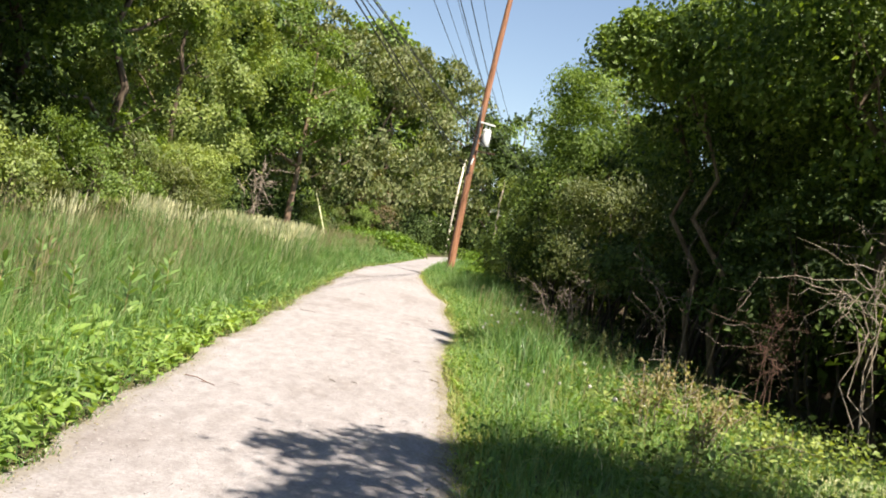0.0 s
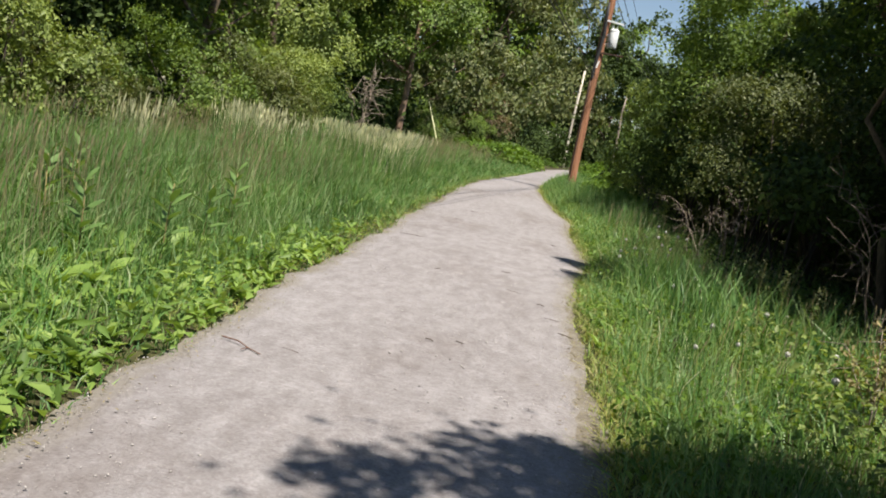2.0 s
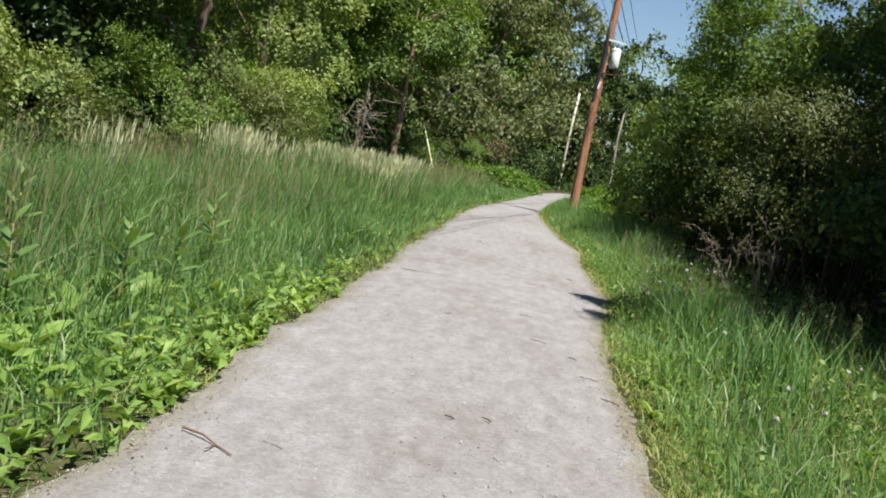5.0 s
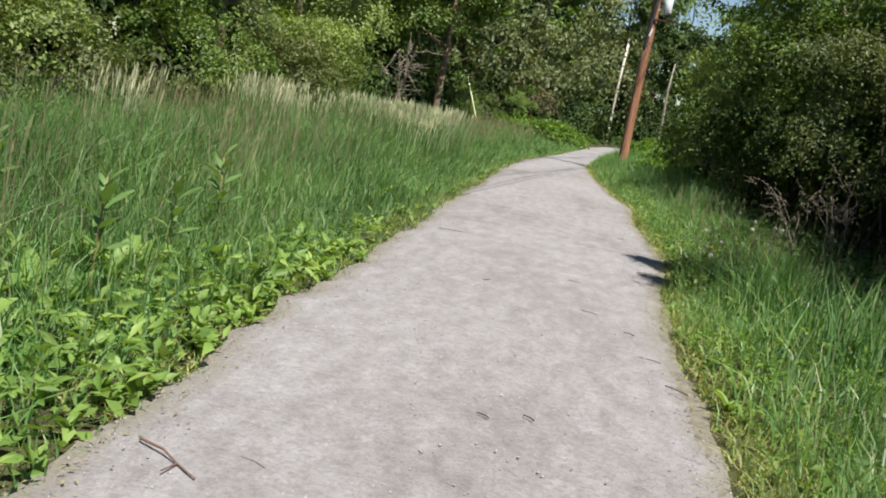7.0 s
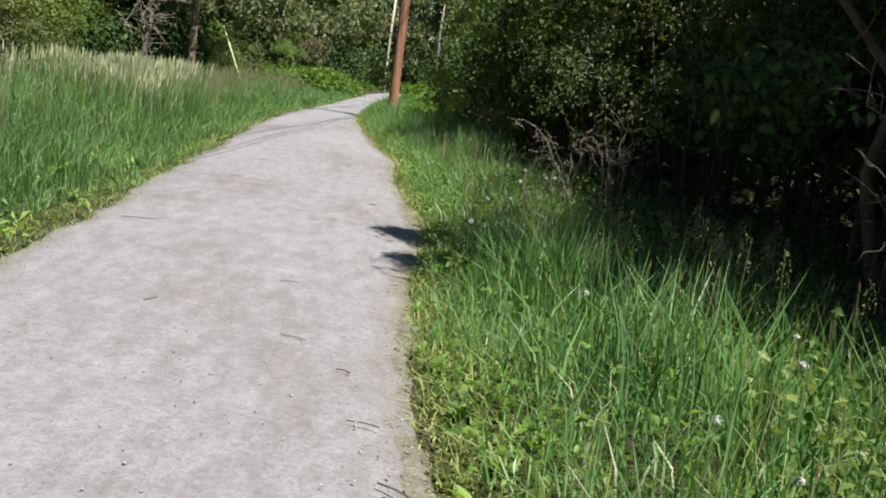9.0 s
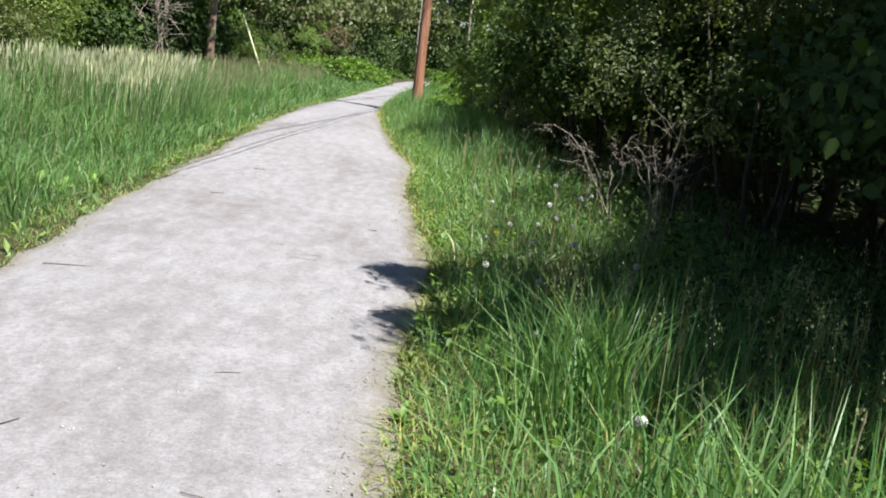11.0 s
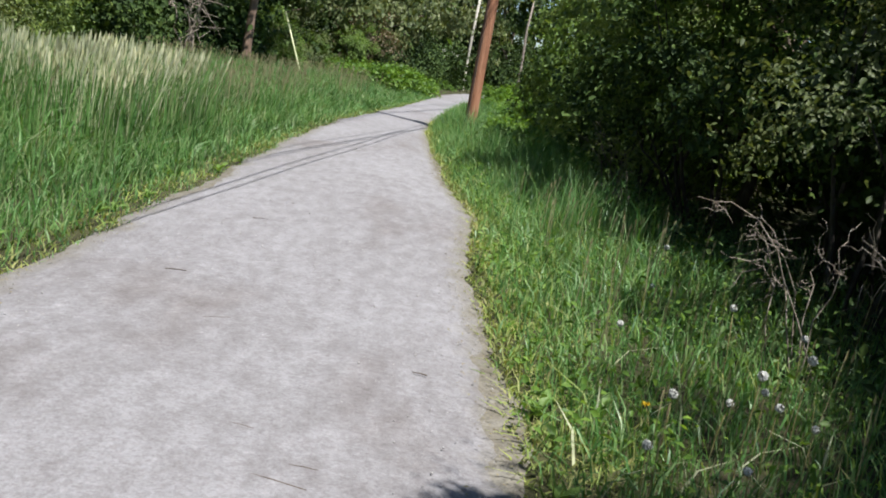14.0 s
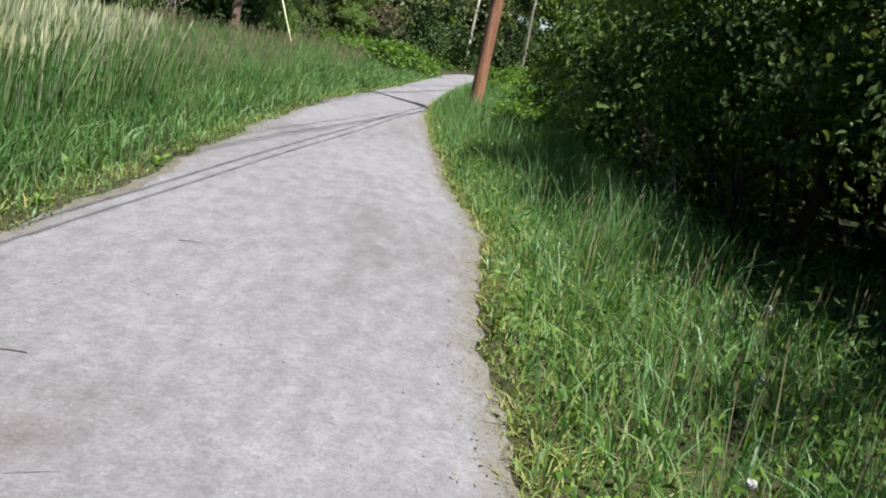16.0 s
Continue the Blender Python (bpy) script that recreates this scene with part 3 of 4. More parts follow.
plant(bush_b, 3.3, 31.4, 2.0, 1.15, 1.45)
plant(bush_a, 3.8, 36.0, 4.0, 1.1, 1.6)
for proto, x, y, s in [(canopy_shaded, 8.9, 2.4, 1.0), (canopy_lit, 8.3, 7.0, 1.0), (canopy_lit, 7.7, 10.6, 1.0), (canopy_lit, 6.6, 12.4, 0.95), (canopy_lit, 6.3, 13.6, 1.0), (canopy_lit, 7.6, 16.2, 0.95), (canopy_lit, 6.3, 21.0, 1.0), (canopy_lit, 5.3, 23.2, 1.05), (canopy_lit, 4.1, 26.2, 0.9), (canopy_lit, 4.4, 29.8, 0.9), (ash, 6.2, 22.0, 0.66),
                       (maple, 10.4, 6.0, 0.62), (back_b, 9.0, 12.5, 0.66), (back, 7.4, 17.5, 0.68), (back, 6.8, 27.0, 0.6), (back_b, 6.2, 32.0, 0.56),
                       (back, 6.6, 38.0, 0.58), (back_b, 7.5, 45.0, 0.6), (back, 10.0, 54.0, 0.7), (back_b, 13.0, 62.0, 0.8)]:
    put_tree(proto, x, y, s)
for k, y in enumerate(range(2, 70, 5)):
    put_tree(bush_far, 8.6 + rt.uniform(-0.6, 0.6), y + rt.uniform(-1, 1), 1.5)
bough = tree("broadleaf_tree", "small leaning tree whose bough shades the path's edge", 12, 5.4, 1.3, LEAF_OAK, 80, 170, 0.075, 0.06, 0.78, clump_r=0.13, lean=(-1.15, 0.0), flat=0.14)
place(bough, 4.0, 13.9, 0.0)
plant(bough, 4.1, 12.9, 0.12, 1.0)
place(overhang, 4.85, 0.75, 0.0)
plant(overhang, 5.9, 1.2, 0.0)
shade_tree = tree("broadleaf_tree", "leaning tree that spreads over the shaded verge", 13, 7.6, 1.9, LEAF_OAK, 100, 150, 0.078, 0.09, 0.5, clump_r=0.3, lean=(-1.5, 0.2))
place(shade_tree, 5.75, 12.05, 0.0)
plant(shade_tree, 6.4, 13.8, 0.1, 1.0)
plant(shade_tree, 6.5, 11.4, -0.15, 1.0)
for k, y in enumerate(range(4, 72, 10)):
    put_tree((back, back_b)[k % 2], 11.5 + rt.uniform(-1, 1), y + rt.uniform(-1, 1), 0.62)
russet = shrub("shrub", "tall shrub with withered reddish brown leaves", 26, 1.3, 5.2, leaf_mat("leaf_withered", [(0.08, 0.06, 0.04), (0.14, 0.105, 0.07), (0.18, 0.145, 0.09)], 0.2), 45, 60, 0.14, 0.3)
place(russet, -5.7, 65.0, 0.4)
# added trees: unseen high crowns darken the gap, tarred-pole colour darkens their trunks
recess_shade_tree = tree("broadleaf_tree", "added tall tree whose unseen high crown shades the wood edge", 14, 15, 3.6, LEAF_SHADED, 170, 120, 0.17, 0.17, 0.46, bark=POLE_DARK, clump_r=0.5)
place(recess_shade_tree, -12.2, 17.4, 0.0)
for x, y, s in [(-11.6, 21.5, 1.0), (-12.8, 26.0, 1.05)]:
    plant(recess_shade_tree, x, y, rt.uniform(0, 6.28), s)
for x, y, s in [(-11.0, 52.5, 1.5), (-12.2, 56.5, 1.7), (-10.6, 60.5, 1.6), (-13.5, 49.5, 1.6), (-12.5, 43.0, 1.3), (-14.0, 24.0, 1.2), (-13.6, 18.0, 1.2)]:
    plant(bush_far, x, y, rt.uniform(0, 6.28), s)
leaner = tree("broadleaf_tree", "tree with a bare reddish trunk beside the meadow", 9, 11, 2.4, LEAF_OAK, 120, 110, 0.17, 0.2, 0.34, bark=BARK_RED, clump_r=0.45, stray=0.008)
place(leaner, -8.4, 50.0, 1.0)

# ---- grass ----
def scatter(n, x0, x1, y0, y1, r, near=None):
    """Random places beside the path, thinning out with distance along it."""
    y = y0 + (y1 - y0) * r.random(n) ** (near or 1.0)
    return np.column_stack([x0 + (x1 - x0) * r.random(n), y])


def grass_field(name, xy, h0, h1, w, material, label, seed, lean=0.22, wind=(0.02, -0.02), bend=0.35, rise=2.0):
    r = np.random.default_rng(seed)
    z = ground_height(xy[:, 0], xy[:, 1]) - 0.02
    wave = 0.5 + 0.5 * np.sin(0.8 * xy[:, 0] + 1.1 * np.sin(0.5 * xy[:, 1])) * np.sin(0.6 * xy[:, 1] + 0.7)
    tuft = 0.5 + 0.5 * np.sin(3.1 * xy[:, 0] + 2 * np.sin(1.7 * xy[:, 1])) * np.sin(2.7 * xy[:, 1] + np.sin(2.2 * xy[:, 0]))
    h = (h0 + (h1 - h0) * r.random(len(xy))) * (0.62 + 0.28 * wave + 0.32 * tuft)
    out = np.maximum(left_edge(xy[:, 1]) - xy[:, 0], xy[:, 0] - right_edge(xy[:, 1]))
    h *= np.clip(0.3 + rise * out, 0, 1)
    far = 1 + np.clip((xy[:, 1] - 12) / 18, 0, 3.0)
    stuff(name, blades(name, xy, z, h, w * far * r.uniform(0.6, 1.5, len(xy)), r, lean, wind, bend), material, label, "grass")


r = np.random.default_rng(31)
xy = scatter(120000, -10.0, -2.0, 3.5, 72, r, 1.8)
out = left_edge(xy[:, 1]) - xy[:, 0]
xy = xy[(out > 0.3) & (r.random(len(xy)) < 0.25 + out)]
grass_field("tall_grass", xy, 0.55, 1.0, 0.008, GRASS_TALL, "tall uncut meadow grass going to seed", 32, 0.3, bend=0.5, rise=0.3)
xy = scatter(70000, -4.5, -1.2, 3, 70, r, 1.9)
out = left_edge(xy[:, 1]) - xy[:, 0]
xy = xy[(out > -0.03) & (out < 1.7)]
grass_field("verge_grass", xy, 0.06, 0.3, 0.008, GRASS_FRESH, "short green grass along the path's edge", 33, 0.4)
xy = scatter(150000, -0.5, 5.0, 4, 60, r, 1.5)
out = xy[:, 0] - right_edge(xy[:, 1])
xy = xy[(out > 0.1) & (r.random(len(xy)) < np.clip(1.3 - 0.25 * out, 0, 1)) & (r.random(len(xy)) < 2.2 * out)]
grass_field("verge_grass", xy, 0.1, 0.44, 0.007, GRASS_FRESH, "long lush grass between path and bushes", 34, 0.32, (-0.05, 0.0), 0.45)
xy = scatter(7000, -0.5, 4.2, 4, 45, r, 1.4)
out = xy[:, 0] - right_edge(xy[:, 1])
xy = xy[(out > 0.15) & (r.random(len(xy)) < np.clip(1.1 - 0.3 * out, 0, 1))]
grass_field("verge_grass", xy, 0.2, 0.55, 0.006, GRASS_YELLOW, "yellowish stalks among the lush verge grass", 39, 0.35, (-0.05, 0.0))
xy = scatter(170000, -1.2, 1.6, 3, 60, r, 1.7)
out = xy[:, 0] - right_edge(xy[:, 1])
xy = xy[(out > -0.1 * r.random(len(xy))) & (out < 0.75) & (r.random(len(xy)) < 1.2 - out)]
grass_field("trodden_grass", xy, 0.03, 0.14, 0.009, GRASS_YELLOW, "short trodden yellowish grass on the path's edge", 35, 0.7, rise=6.0)


xy = scatter(60000, -3.6, -1.2, 8, 60, r, 1.5)
out = left_edge(xy[:, 1]) - xy[:, 0]
xy = xy[(out > -0.1 * r.random(len(xy))) & (out < 0.4) & (r.random(len(xy)) < 1.0 - out)]
grass_field("trodden_grass", xy, 0.03, 0.12, 0.009, GRASS_YELLOW, "dry yellowish grass where path and meadow meet", 36, 0.7, rise=6.0)

xy = scatter(16000, -0.9, 2.2, 22, 47, r, 1.0)
out = xy[:, 0] - right_edge(xy[:, 1])
xy = xy[(out > 0.15) & (r.random(len(xy)) < 0.5 * out + 0.02 * (xy[:, 1] - 20))]
grass_field("verge_grass", xy, 0.5, 0.95, 0.006, GRASS_FRESH, "tall green grass round the foot of the pole", 40, 0.25, (0.03, 0.0), rise=0.7)

# the same growth behind the place where the walk begins
xy = scatter(14000, -10.5, -2.0, -12, 4, r)
xy = xy[left_edge(xy[:, 1]) - xy[:, 0] > 0.2]
grass_field("tall_grass", xy, 0.5, 0.95, 0.02, GRASS_TALL, "tall uncut meadow grass going to seed", 37, rise=0.4)
xy = scatter(12000, 0.0, 6.0, -12, 4.2, r)
xy = xy[xy[:, 0] - right_edge(xy[:, 1]) > 0.08]
grass_field("verge_grass", xy, 0.15, 0.4, 0.016, GRASS_FRESH, "grass beside the path behind the walk's start", 38, 0.3)

# seed heads over the meadow, and stands of pale tall grass
def seed_heads(name, xy, h0, h1, head, material, label, seed, plump=0.0055):
    """Thin stalks with a narrow tapering head."""
    r = np.random.default_rng(seed)
    n = len(xy)
    z = ground_height(xy[:, 0], xy[:, 1])
    h = h0 + (h1 - h0) * r.random(n)
    d = r.normal(0, 0.1, (n, 2)) + np.array([0.06, 0.0])
    a = r.uniform(0, 6.28, n)
    f = np.stack([np.cos(a), np.sin(a), np.zeros(n)], 1)
    g = np.stack([-np.sin(a), np.cos(a), np.zeros(n)], 1)
    far = (1 + np.clip((xy[:, 1] - 12) / 20, 0, 2.5))[:, None]
    base = np.column_stack([xy, z])
    up = np.column_stack([d, np.ones(n)])
    H = h[:, None]
    top, low, mid = base + up * H, base + up * (H - head), base + up * (H - head * 0.6)
    w, s = plump * far, 0.002 * far
    v = np.stack([base - f * s, base + f * s, low + f * s, low - f * s, mid + f * w, mid - f * w, top, mid + g * w, mid - g * w], 1).reshape(-1, 3)
    i = np.arange(n)[:, None] * 9
    stuff(name, mesh_of(name, v, np.concatenate([i + [0, 1, 2, 3], i + [3, 4, 6, 5], i + [2, 7, 6, 8]])), material, label, "grass")


HEADS = leaf_mat("grass_flower_heads", [(0.17, 0.19, 0.09), (0.23, 0.2, 0.13), (0.32, 0.3, 0.19)], 0.25, 0.7, 1.2)
xy = scatter(13000, -10, -3.0, 4, 60, r, 1.6)
xy = xy[(left_edge(xy[:, 1]) - xy[:, 0] > 1.2) & (r.random(len(xy)) < 0.15 + 0.8 * (np.sin(0.9 * xy[:, 0] + 0.3 * xy[:, 1]) * np.sin(0.55 * xy[:, 1]) > 0.15))]
seed_heads("grass_seed_heads", xy, 0.65, 1.1, 0.1, HEADS, "brownish purple seed heads of meadow grass", 41)
xy = np.concatenate([scatter(1150, -5.5, -3.7, 22.5, 27, r), scatter(120, -6.4, -5.2, 20, 24, r), scatter(60, -6.6, -6.0, 15.2, 16.2, r), scatter(300, -7.2, -6.4, 21, 23, r)])
seed_heads("pale_tall_grass_heads", xy, 0.95, 1.3, 0.2, GRASS_DRY, "pale straw-coloured heads of tall reed grass", 42, 0.009)
grass_field("pale_tall_grass", np.repeat(xy, 3, 0) + r.normal(0, 0.1, (len(xy) * 3, 2)), 0.9, 1.3, 0.009, GRASS_TALL, "stand of tall pale reed grass", 43, 0.12)
xy = scatter(420, 0.9, 3.4, 8, 26, r)
seed_heads("grass_seed_heads", xy, 0.4, 0.68, 0.07, HEADS, "brown seed heads above the lush verge grass", 44)

def branched_heads(name, xy, h0, h1, material, label, seed):
    """Upright stalks whose heads branch into small tufted spikelets."""
    r = np.random.default_rng(seed)
    n, per = len(xy), 34
    h = h0 + (h1 - h0) * r.random(n)
    base = np.column_stack([xy, ground_height(xy[:, 0], xy[:, 1])])
    up = np.column_stack([r.normal(0, 0.09, (n, 2)), np.ones(n)])
    side = unit(np.column_stack([r.normal(size=(n, 2)), np.zeros(n)]))
    V, Q = [], []
    for k in range(n):
        o, w = 6 * k, side[k] * 0.0022
        a, b, c = base[k], base[k] + up[k] * h[k] * 0.55, base[k] + up[k] * h[k] + side[k] * 0.02
        V += [a - w, a + w, b - w, b + w, c - w * 0.5, c + w * 0.5]
        Q += [(o, o + 1, o + 3, o + 2), (o + 2, o + 3, o + 5, o + 4)]
    stuff(name + "_stalks", mesh_of(name, V, Q, None), STEM, label, "grass")
    j = np.repeat(np.arange(n), per)
    f = 0.74 + 0.28 * r.random(n * per)
    reach = 0.035 * np.sin(np.clip((1.05 - f) / 0.3, 0, 1) * 2.2)
    p = base[j] + up[j] * (h[j] * f)[:, None] + unit(r.normal(size=(n * per, 3)) * [1, 1, 0.2]) * reach[:, None]
    ax = unit(r.normal(0, 0.45, (n * per, 3)) + [0, 0, 1])
    stuff(name, leaves_mesh(name, p, ax, unit(np.cross(ax, r.normal(size=(n * per, 3)))), r.uniform(0.009, 0.017, n * per), 0.006, 0.4), material, label, "grass")


SPIKELET = leaf_mat("grass_spikelets", [(0.2, 0.26, 0.12), (0.3, 0.34, 0.2), (0.4, 0.4, 0.28)], 0.3, 0.6, 2.0)
xy = np.concatenate([scatter(34, 1.35, 2.5, 12.4, 13.3, r), scatter(12, 0.95, 1.4, 12.8, 13.4, r), scatter(10, 1.3, 2.8, 13.4, 17.5, r), scatter(20, 1.2, 2.6, 8.0, 12.0, r)])
branched_heads("flowering_grass", xy, 0.5, 0.82, SPIKELET, "flowering grass with branched tufted heads on the verge", 71)
xy = np.concatenate([r.normal((1.15, 12.9), (0.2, 0.17), (420, 2)), r.normal((2.1, 10.6), (0.5, 0.3), (420, 2)), r.normal((1.3, 11.3), (0.25, 0.3), (260, 2))])
grass_field("verge_grass", xy, 0.5, 0.78, 0.010, GRASS_FRESH, "tufts of tall broad-bladed grass on the verge", 72, 0.2, (-0.03, 0.0), 0.4, rise=1.5)

xy = np.concatenate([scatter(70, 0.7, 2.0, 15.2, 18.2, r), scatter(60, 0.6, 1.9, 6.5, 11.0, r)])
grass_field("dry_stalks", xy, 0.2, 0.45, 0.008, GRASS_DRY, "bleached dead stalks among the verge grass", 73, 0.45, rise=2.0)
xy = scatter(2500, 3.3, 4.8, 6.4, 8.9, r)
grass_field("dry_straw", xy, 0.06, 0.2, 0.006, GRASS_DRY, "dry straw and dead grass lying on the ground", 52, 1.3)


def weed_patch(name, xy, h, leaf, material, label, seed, aspect=0.6):
    r = np.random.default_rng(seed)
    n = len(xy)
    p = np.column_stack([xy, ground_height(xy[:, 0], xy[:, 1]) + h * r.random(n) + 0.02])
    nor = unit(np.array([0, 0, 1.0]) + r.normal(0, 0.5, (n, 3)))
    ax = unit(np.cross(nor, r.normal(size=(n, 3))))
    ln = leaf * r.uniform(0.6, 1.4, n)
    stuff(name, leaves_mesh(name, p, ax, nor, ln, ln * aspect), material, label, "weeds")


xy = scatter(12000, -3.6, -1.4, 3, 30, r, 2.2)
out = left_edge(xy[:, 1]) - xy[:, 0]
xy = xy[(out > 0.02) & (out < 1.1 - 0.7 * r.random(len(xy))) & (r.random(len(xy)) < 1.25 - 0.085 * xy[:, 1])]
weed_patch("low_weeds", xy, 0.13, 0.085, LEAF_BURDOCK, "low bright green weeds fringing the path", 45, 0.5)
xy = scatter(26000, 0.0, 2.8, 4, 30, r, 1.4)
out = xy[:, 0] - right_edge(xy[:, 1])
xy = xy[(out > 0.12) & (r.random(len(xy)) < 0.25 + 0.5 * (np.sin(1.9 * xy[:, 1]) * np.sin(2.3 * xy[:, 0]) > 0.1))]
weed_patch("low_weeds", xy, 0.26, 0.05, LEAF_VINE, "small-leaved weeds among the verge grass", 46)
xy = scatter(7500, 1.5, 4.7, 4.4, 10.8, r)
xy = xy[np.sin(3.3 * xy[:, 0]) * np.sin(2.9 * xy[:, 1]) > -0.25]
weed_patch("verge_weeds", xy, 0.42, 0.06, LEAF_LIGHT, "sunlit leafy weeds at the edge of the bushes", 53)
# undergrowth: the dark leaf colour stands in for shade near the ground
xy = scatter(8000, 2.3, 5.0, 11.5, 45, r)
weed_patch("undergrowth", xy, 0.45, 0.08, LEAF_SHADED, "undergrowth beneath the bushes, coloured dark for their shade", 47)
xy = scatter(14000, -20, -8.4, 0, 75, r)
weed_patch("undergrowth", xy, 0.7, 0.22, LEAF_SHADED, "undergrowth in the wood, coloured dark for its shade", 48)
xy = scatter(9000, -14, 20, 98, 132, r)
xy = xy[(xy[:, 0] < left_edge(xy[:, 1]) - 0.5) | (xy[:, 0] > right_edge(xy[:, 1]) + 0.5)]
weed_patch("undergrowth", xy, 0.9, 0.3, LEAF_SHADED, "undergrowth in the wood, coloured dark for its shade", 49)
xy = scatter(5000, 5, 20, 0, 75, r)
weed_patch("undergrowth", xy, 0.7, 0.25, LEAF_SHADED, "undergrowth in the wood, coloured dark for its shade", 50)


xy = scatter(4600, -4.4, -1.9, 3.5, 16, r, 1.5)
out = left_edge(xy[:, 1]) - xy[:, 0]
xy = xy[(out > 0.04) & (out < np.interp(xy[:, 1], [5, 8, 12, 16], [2.2, 1.4, 0.6, 0.25]) * (0.5 + 0.5 * r.random(len(xy))))]
weed_patch("low_weeds", xy, 0.2, 0.11, LEAF_BURDOCK, "low bright green leafy weeds along the path", 61, 0.33)


# ---- broad-leaved plants beside the path ----
def broad_leaf(name, length, width, arch, r):
    """One arching leaf with a sunken midrib and a wavy edge."""
    n = 6
    v, q = [], []
    for k in range(n + 1):
        t = k / n
        w = width * math.sin(math.pi * min(1, t * 0.92 + 0.06)) ** 0.8 * 0.5 if k < n else 0.004
        x, z = length * (t - 0.18 * arch * t * t), length * arch * (t * 0.9 - 0.95 * t * t)
        wave = 0.06 * width * math.sin(5 * t + r.uniform(0, 2))
        v += [(x, -w, z + w * 0.35 + wave), (x, 0, z), (x, w, z + w * 0.35 - wave)]
        if k:
            a = 3 * k
            q += [(a - 3, a - 2, a + 1, a), (a - 2, a - 1, a + 2, a + 1)]
    return mesh_of(name, v, q, None, True)


def dock(seed, label, leaves, size):
    r = random.Random(seed)
    t = thing("dock_plant", label, "plant", group="dock plants along the path")
    shapes = [broad_leaf("leaf", size * f, size * f * 0.3, a, r) for f, a in ((1.0, 0.5), (0.8, 0.7), (0.65, 0.4))]
    for k in range(leaves):
        ob = part("leaf", shapes[k % 3], LEAF_BURDOCK, t)
        ob.matrix_local = pose(0, 0, 0.01, r.uniform(-15, 15), -r.uniform(15, 65), 360 * k / leaves * 2.4 + r.uniform(-25, 25)) @ Matrix.Diagonal((*[r.uniform(0.75, 1.2)] * 3, 1))
    return t


docks = [dock(k, "low rosette of broad bright green leaves on the path's edge", 9, s) for k, s in enumerate((0.25, 0.21, 0.3))]
rd = random.Random(5)
spots = []
for k in range(290):
    y = 3.6 + (9 if k < 240 else 22) * rd.random() ** 1.4
    out = 0.06 + (2.3 if y < 7.5 else 1.4 if y < 12 else 0.7) * rd.random() ** 1.2
    spots.append((float(left_edge(np.array(y))) - out, y, 0.42 + 0.6 * min(out, 0.9)))
spots += [(0.62, 17.2, 0.6), (0.95, 9.6, 0.75), (0.75, 10.6, 0.5), (1.3, 8.2, 0.7), (0.55, 14.3, 0.45), (1.0, 13.95, 0.8), (0.85, 13.75, 0.6)]
for k in range(34):
    y = 6.0 + 14 * rd.random()
    spots.append((float(right_edge(np.array(y))) + 0.12 + 0.5 * rd.random(), y, rd.uniform(0.28, 0.55)))
for k, (x, y, s) in enumerate(spots):
    if k < 3:
        place(docks[k], x, y, rd.uniform(0, 6.28), s)
    else:
        plant(docks[k % 3], x, y, rd.uniform(0, 6.28), s * rd.uniform(0.8, 1.2))


def milkweed():
    r = random.Random(3)
    t = thing("milkweed_plant", "upright weed with large paired blue-green leaves", "plant", group="tall weeds in the meadow")
    part("stem", tube_mesh("stem", [([(0, 0, 0), (0.01, 0, 0.4), (0.03, 0.01, 0.8)], (0.009, 0.008, 0.005))], 6), STEM, t)
    shape = broad_leaf("leaf", 0.25, 0.075, 0.12, r)
    for k in range(10):
        ob = part("leaf", shape, LEAF_MILKWEED, t)
        s = 1.0 if k < 7 else 0.7
        ob.matrix_local = pose(0.02, 0, 0.3 + 0.056 * k, 0, -(22 + 3 * k), 90 * (k // 2) + 180 * (k % 2) + r.uniform(-15, 15)) @ Matrix.Diagonal((s, s, s, 1))
    return t


mw = milkweed()
for k, (x, y, s) in enumerate([(-3.35, 7.4, 0.85), (-3.2, 8.5, 0.8), (-3.0, 9.4, 0.85), (-3.7, 8.9, 0.9), (-3.1, 10.5, 0.8), (-3.9, 7.9, 0.9), (-4.2, 10.2, 0.9), (-3.3, 11.8, 0.85)]):
    (plant if k else place)(mw, x, y, rd.uniform(0, 6.28), s)


# ---- dandelions ----
def dandelion(seed, height, yellow=False):
    r = np.random.default_rng(seed)
    t = thing("dandelion", "yellow dandelion in flower in the verge grass" if yellow else "dandelion gone to a round white seed head", "flower", group="" if yellow else "dandelion clocks")
    lean = r.normal(0, 0.06, 2)
    top = (lean[0], lean[1], height)
    part("stem", tube_mesh("stem", [([(0, 0, -0.03), (lean[0] * 0.3, lean[1] * 0.3, height * 0.5), top], (0.0035, 0.003, 0.0025))], 5), STEM, t)
    if yellow:
        n = 40
        d = unit(r.normal(size=(n, 3)) * [1, 1, 0.3] + [0, 0, 0.35])
        part("flower_head", leaves_mesh("flower_head", np.array(top) + d * 0.012, d, unit(np.cross(d, r.normal(size=(n, 3)))), 0.022, 0.006), PETAL, t, "bright yellow flower head")
        return t
    n = 75
    d = unit(r.normal(size=(n, 3)))
    side = unit(np.cross(d, r.normal(size=(n, 3))))
    me = leaves_mesh("seed_head", np.array(top) + d * 0.019, side, d, 0.02, 0.016, 0.3)
    part("seed_head", me, SEED_WHITE, t, "fluffy white seed head")
    bm = bmesh.new()
    bmesh.ops.create_icosphere(bm, subdivisions=2, radius=0.009, matrix=Matrix.Translation(top))
    part("core", bm, STEM, t)
    return t


clocks = [dandelion(k, hgt) for k, hgt in enumerate((0.3, 0.42, 0.55))]
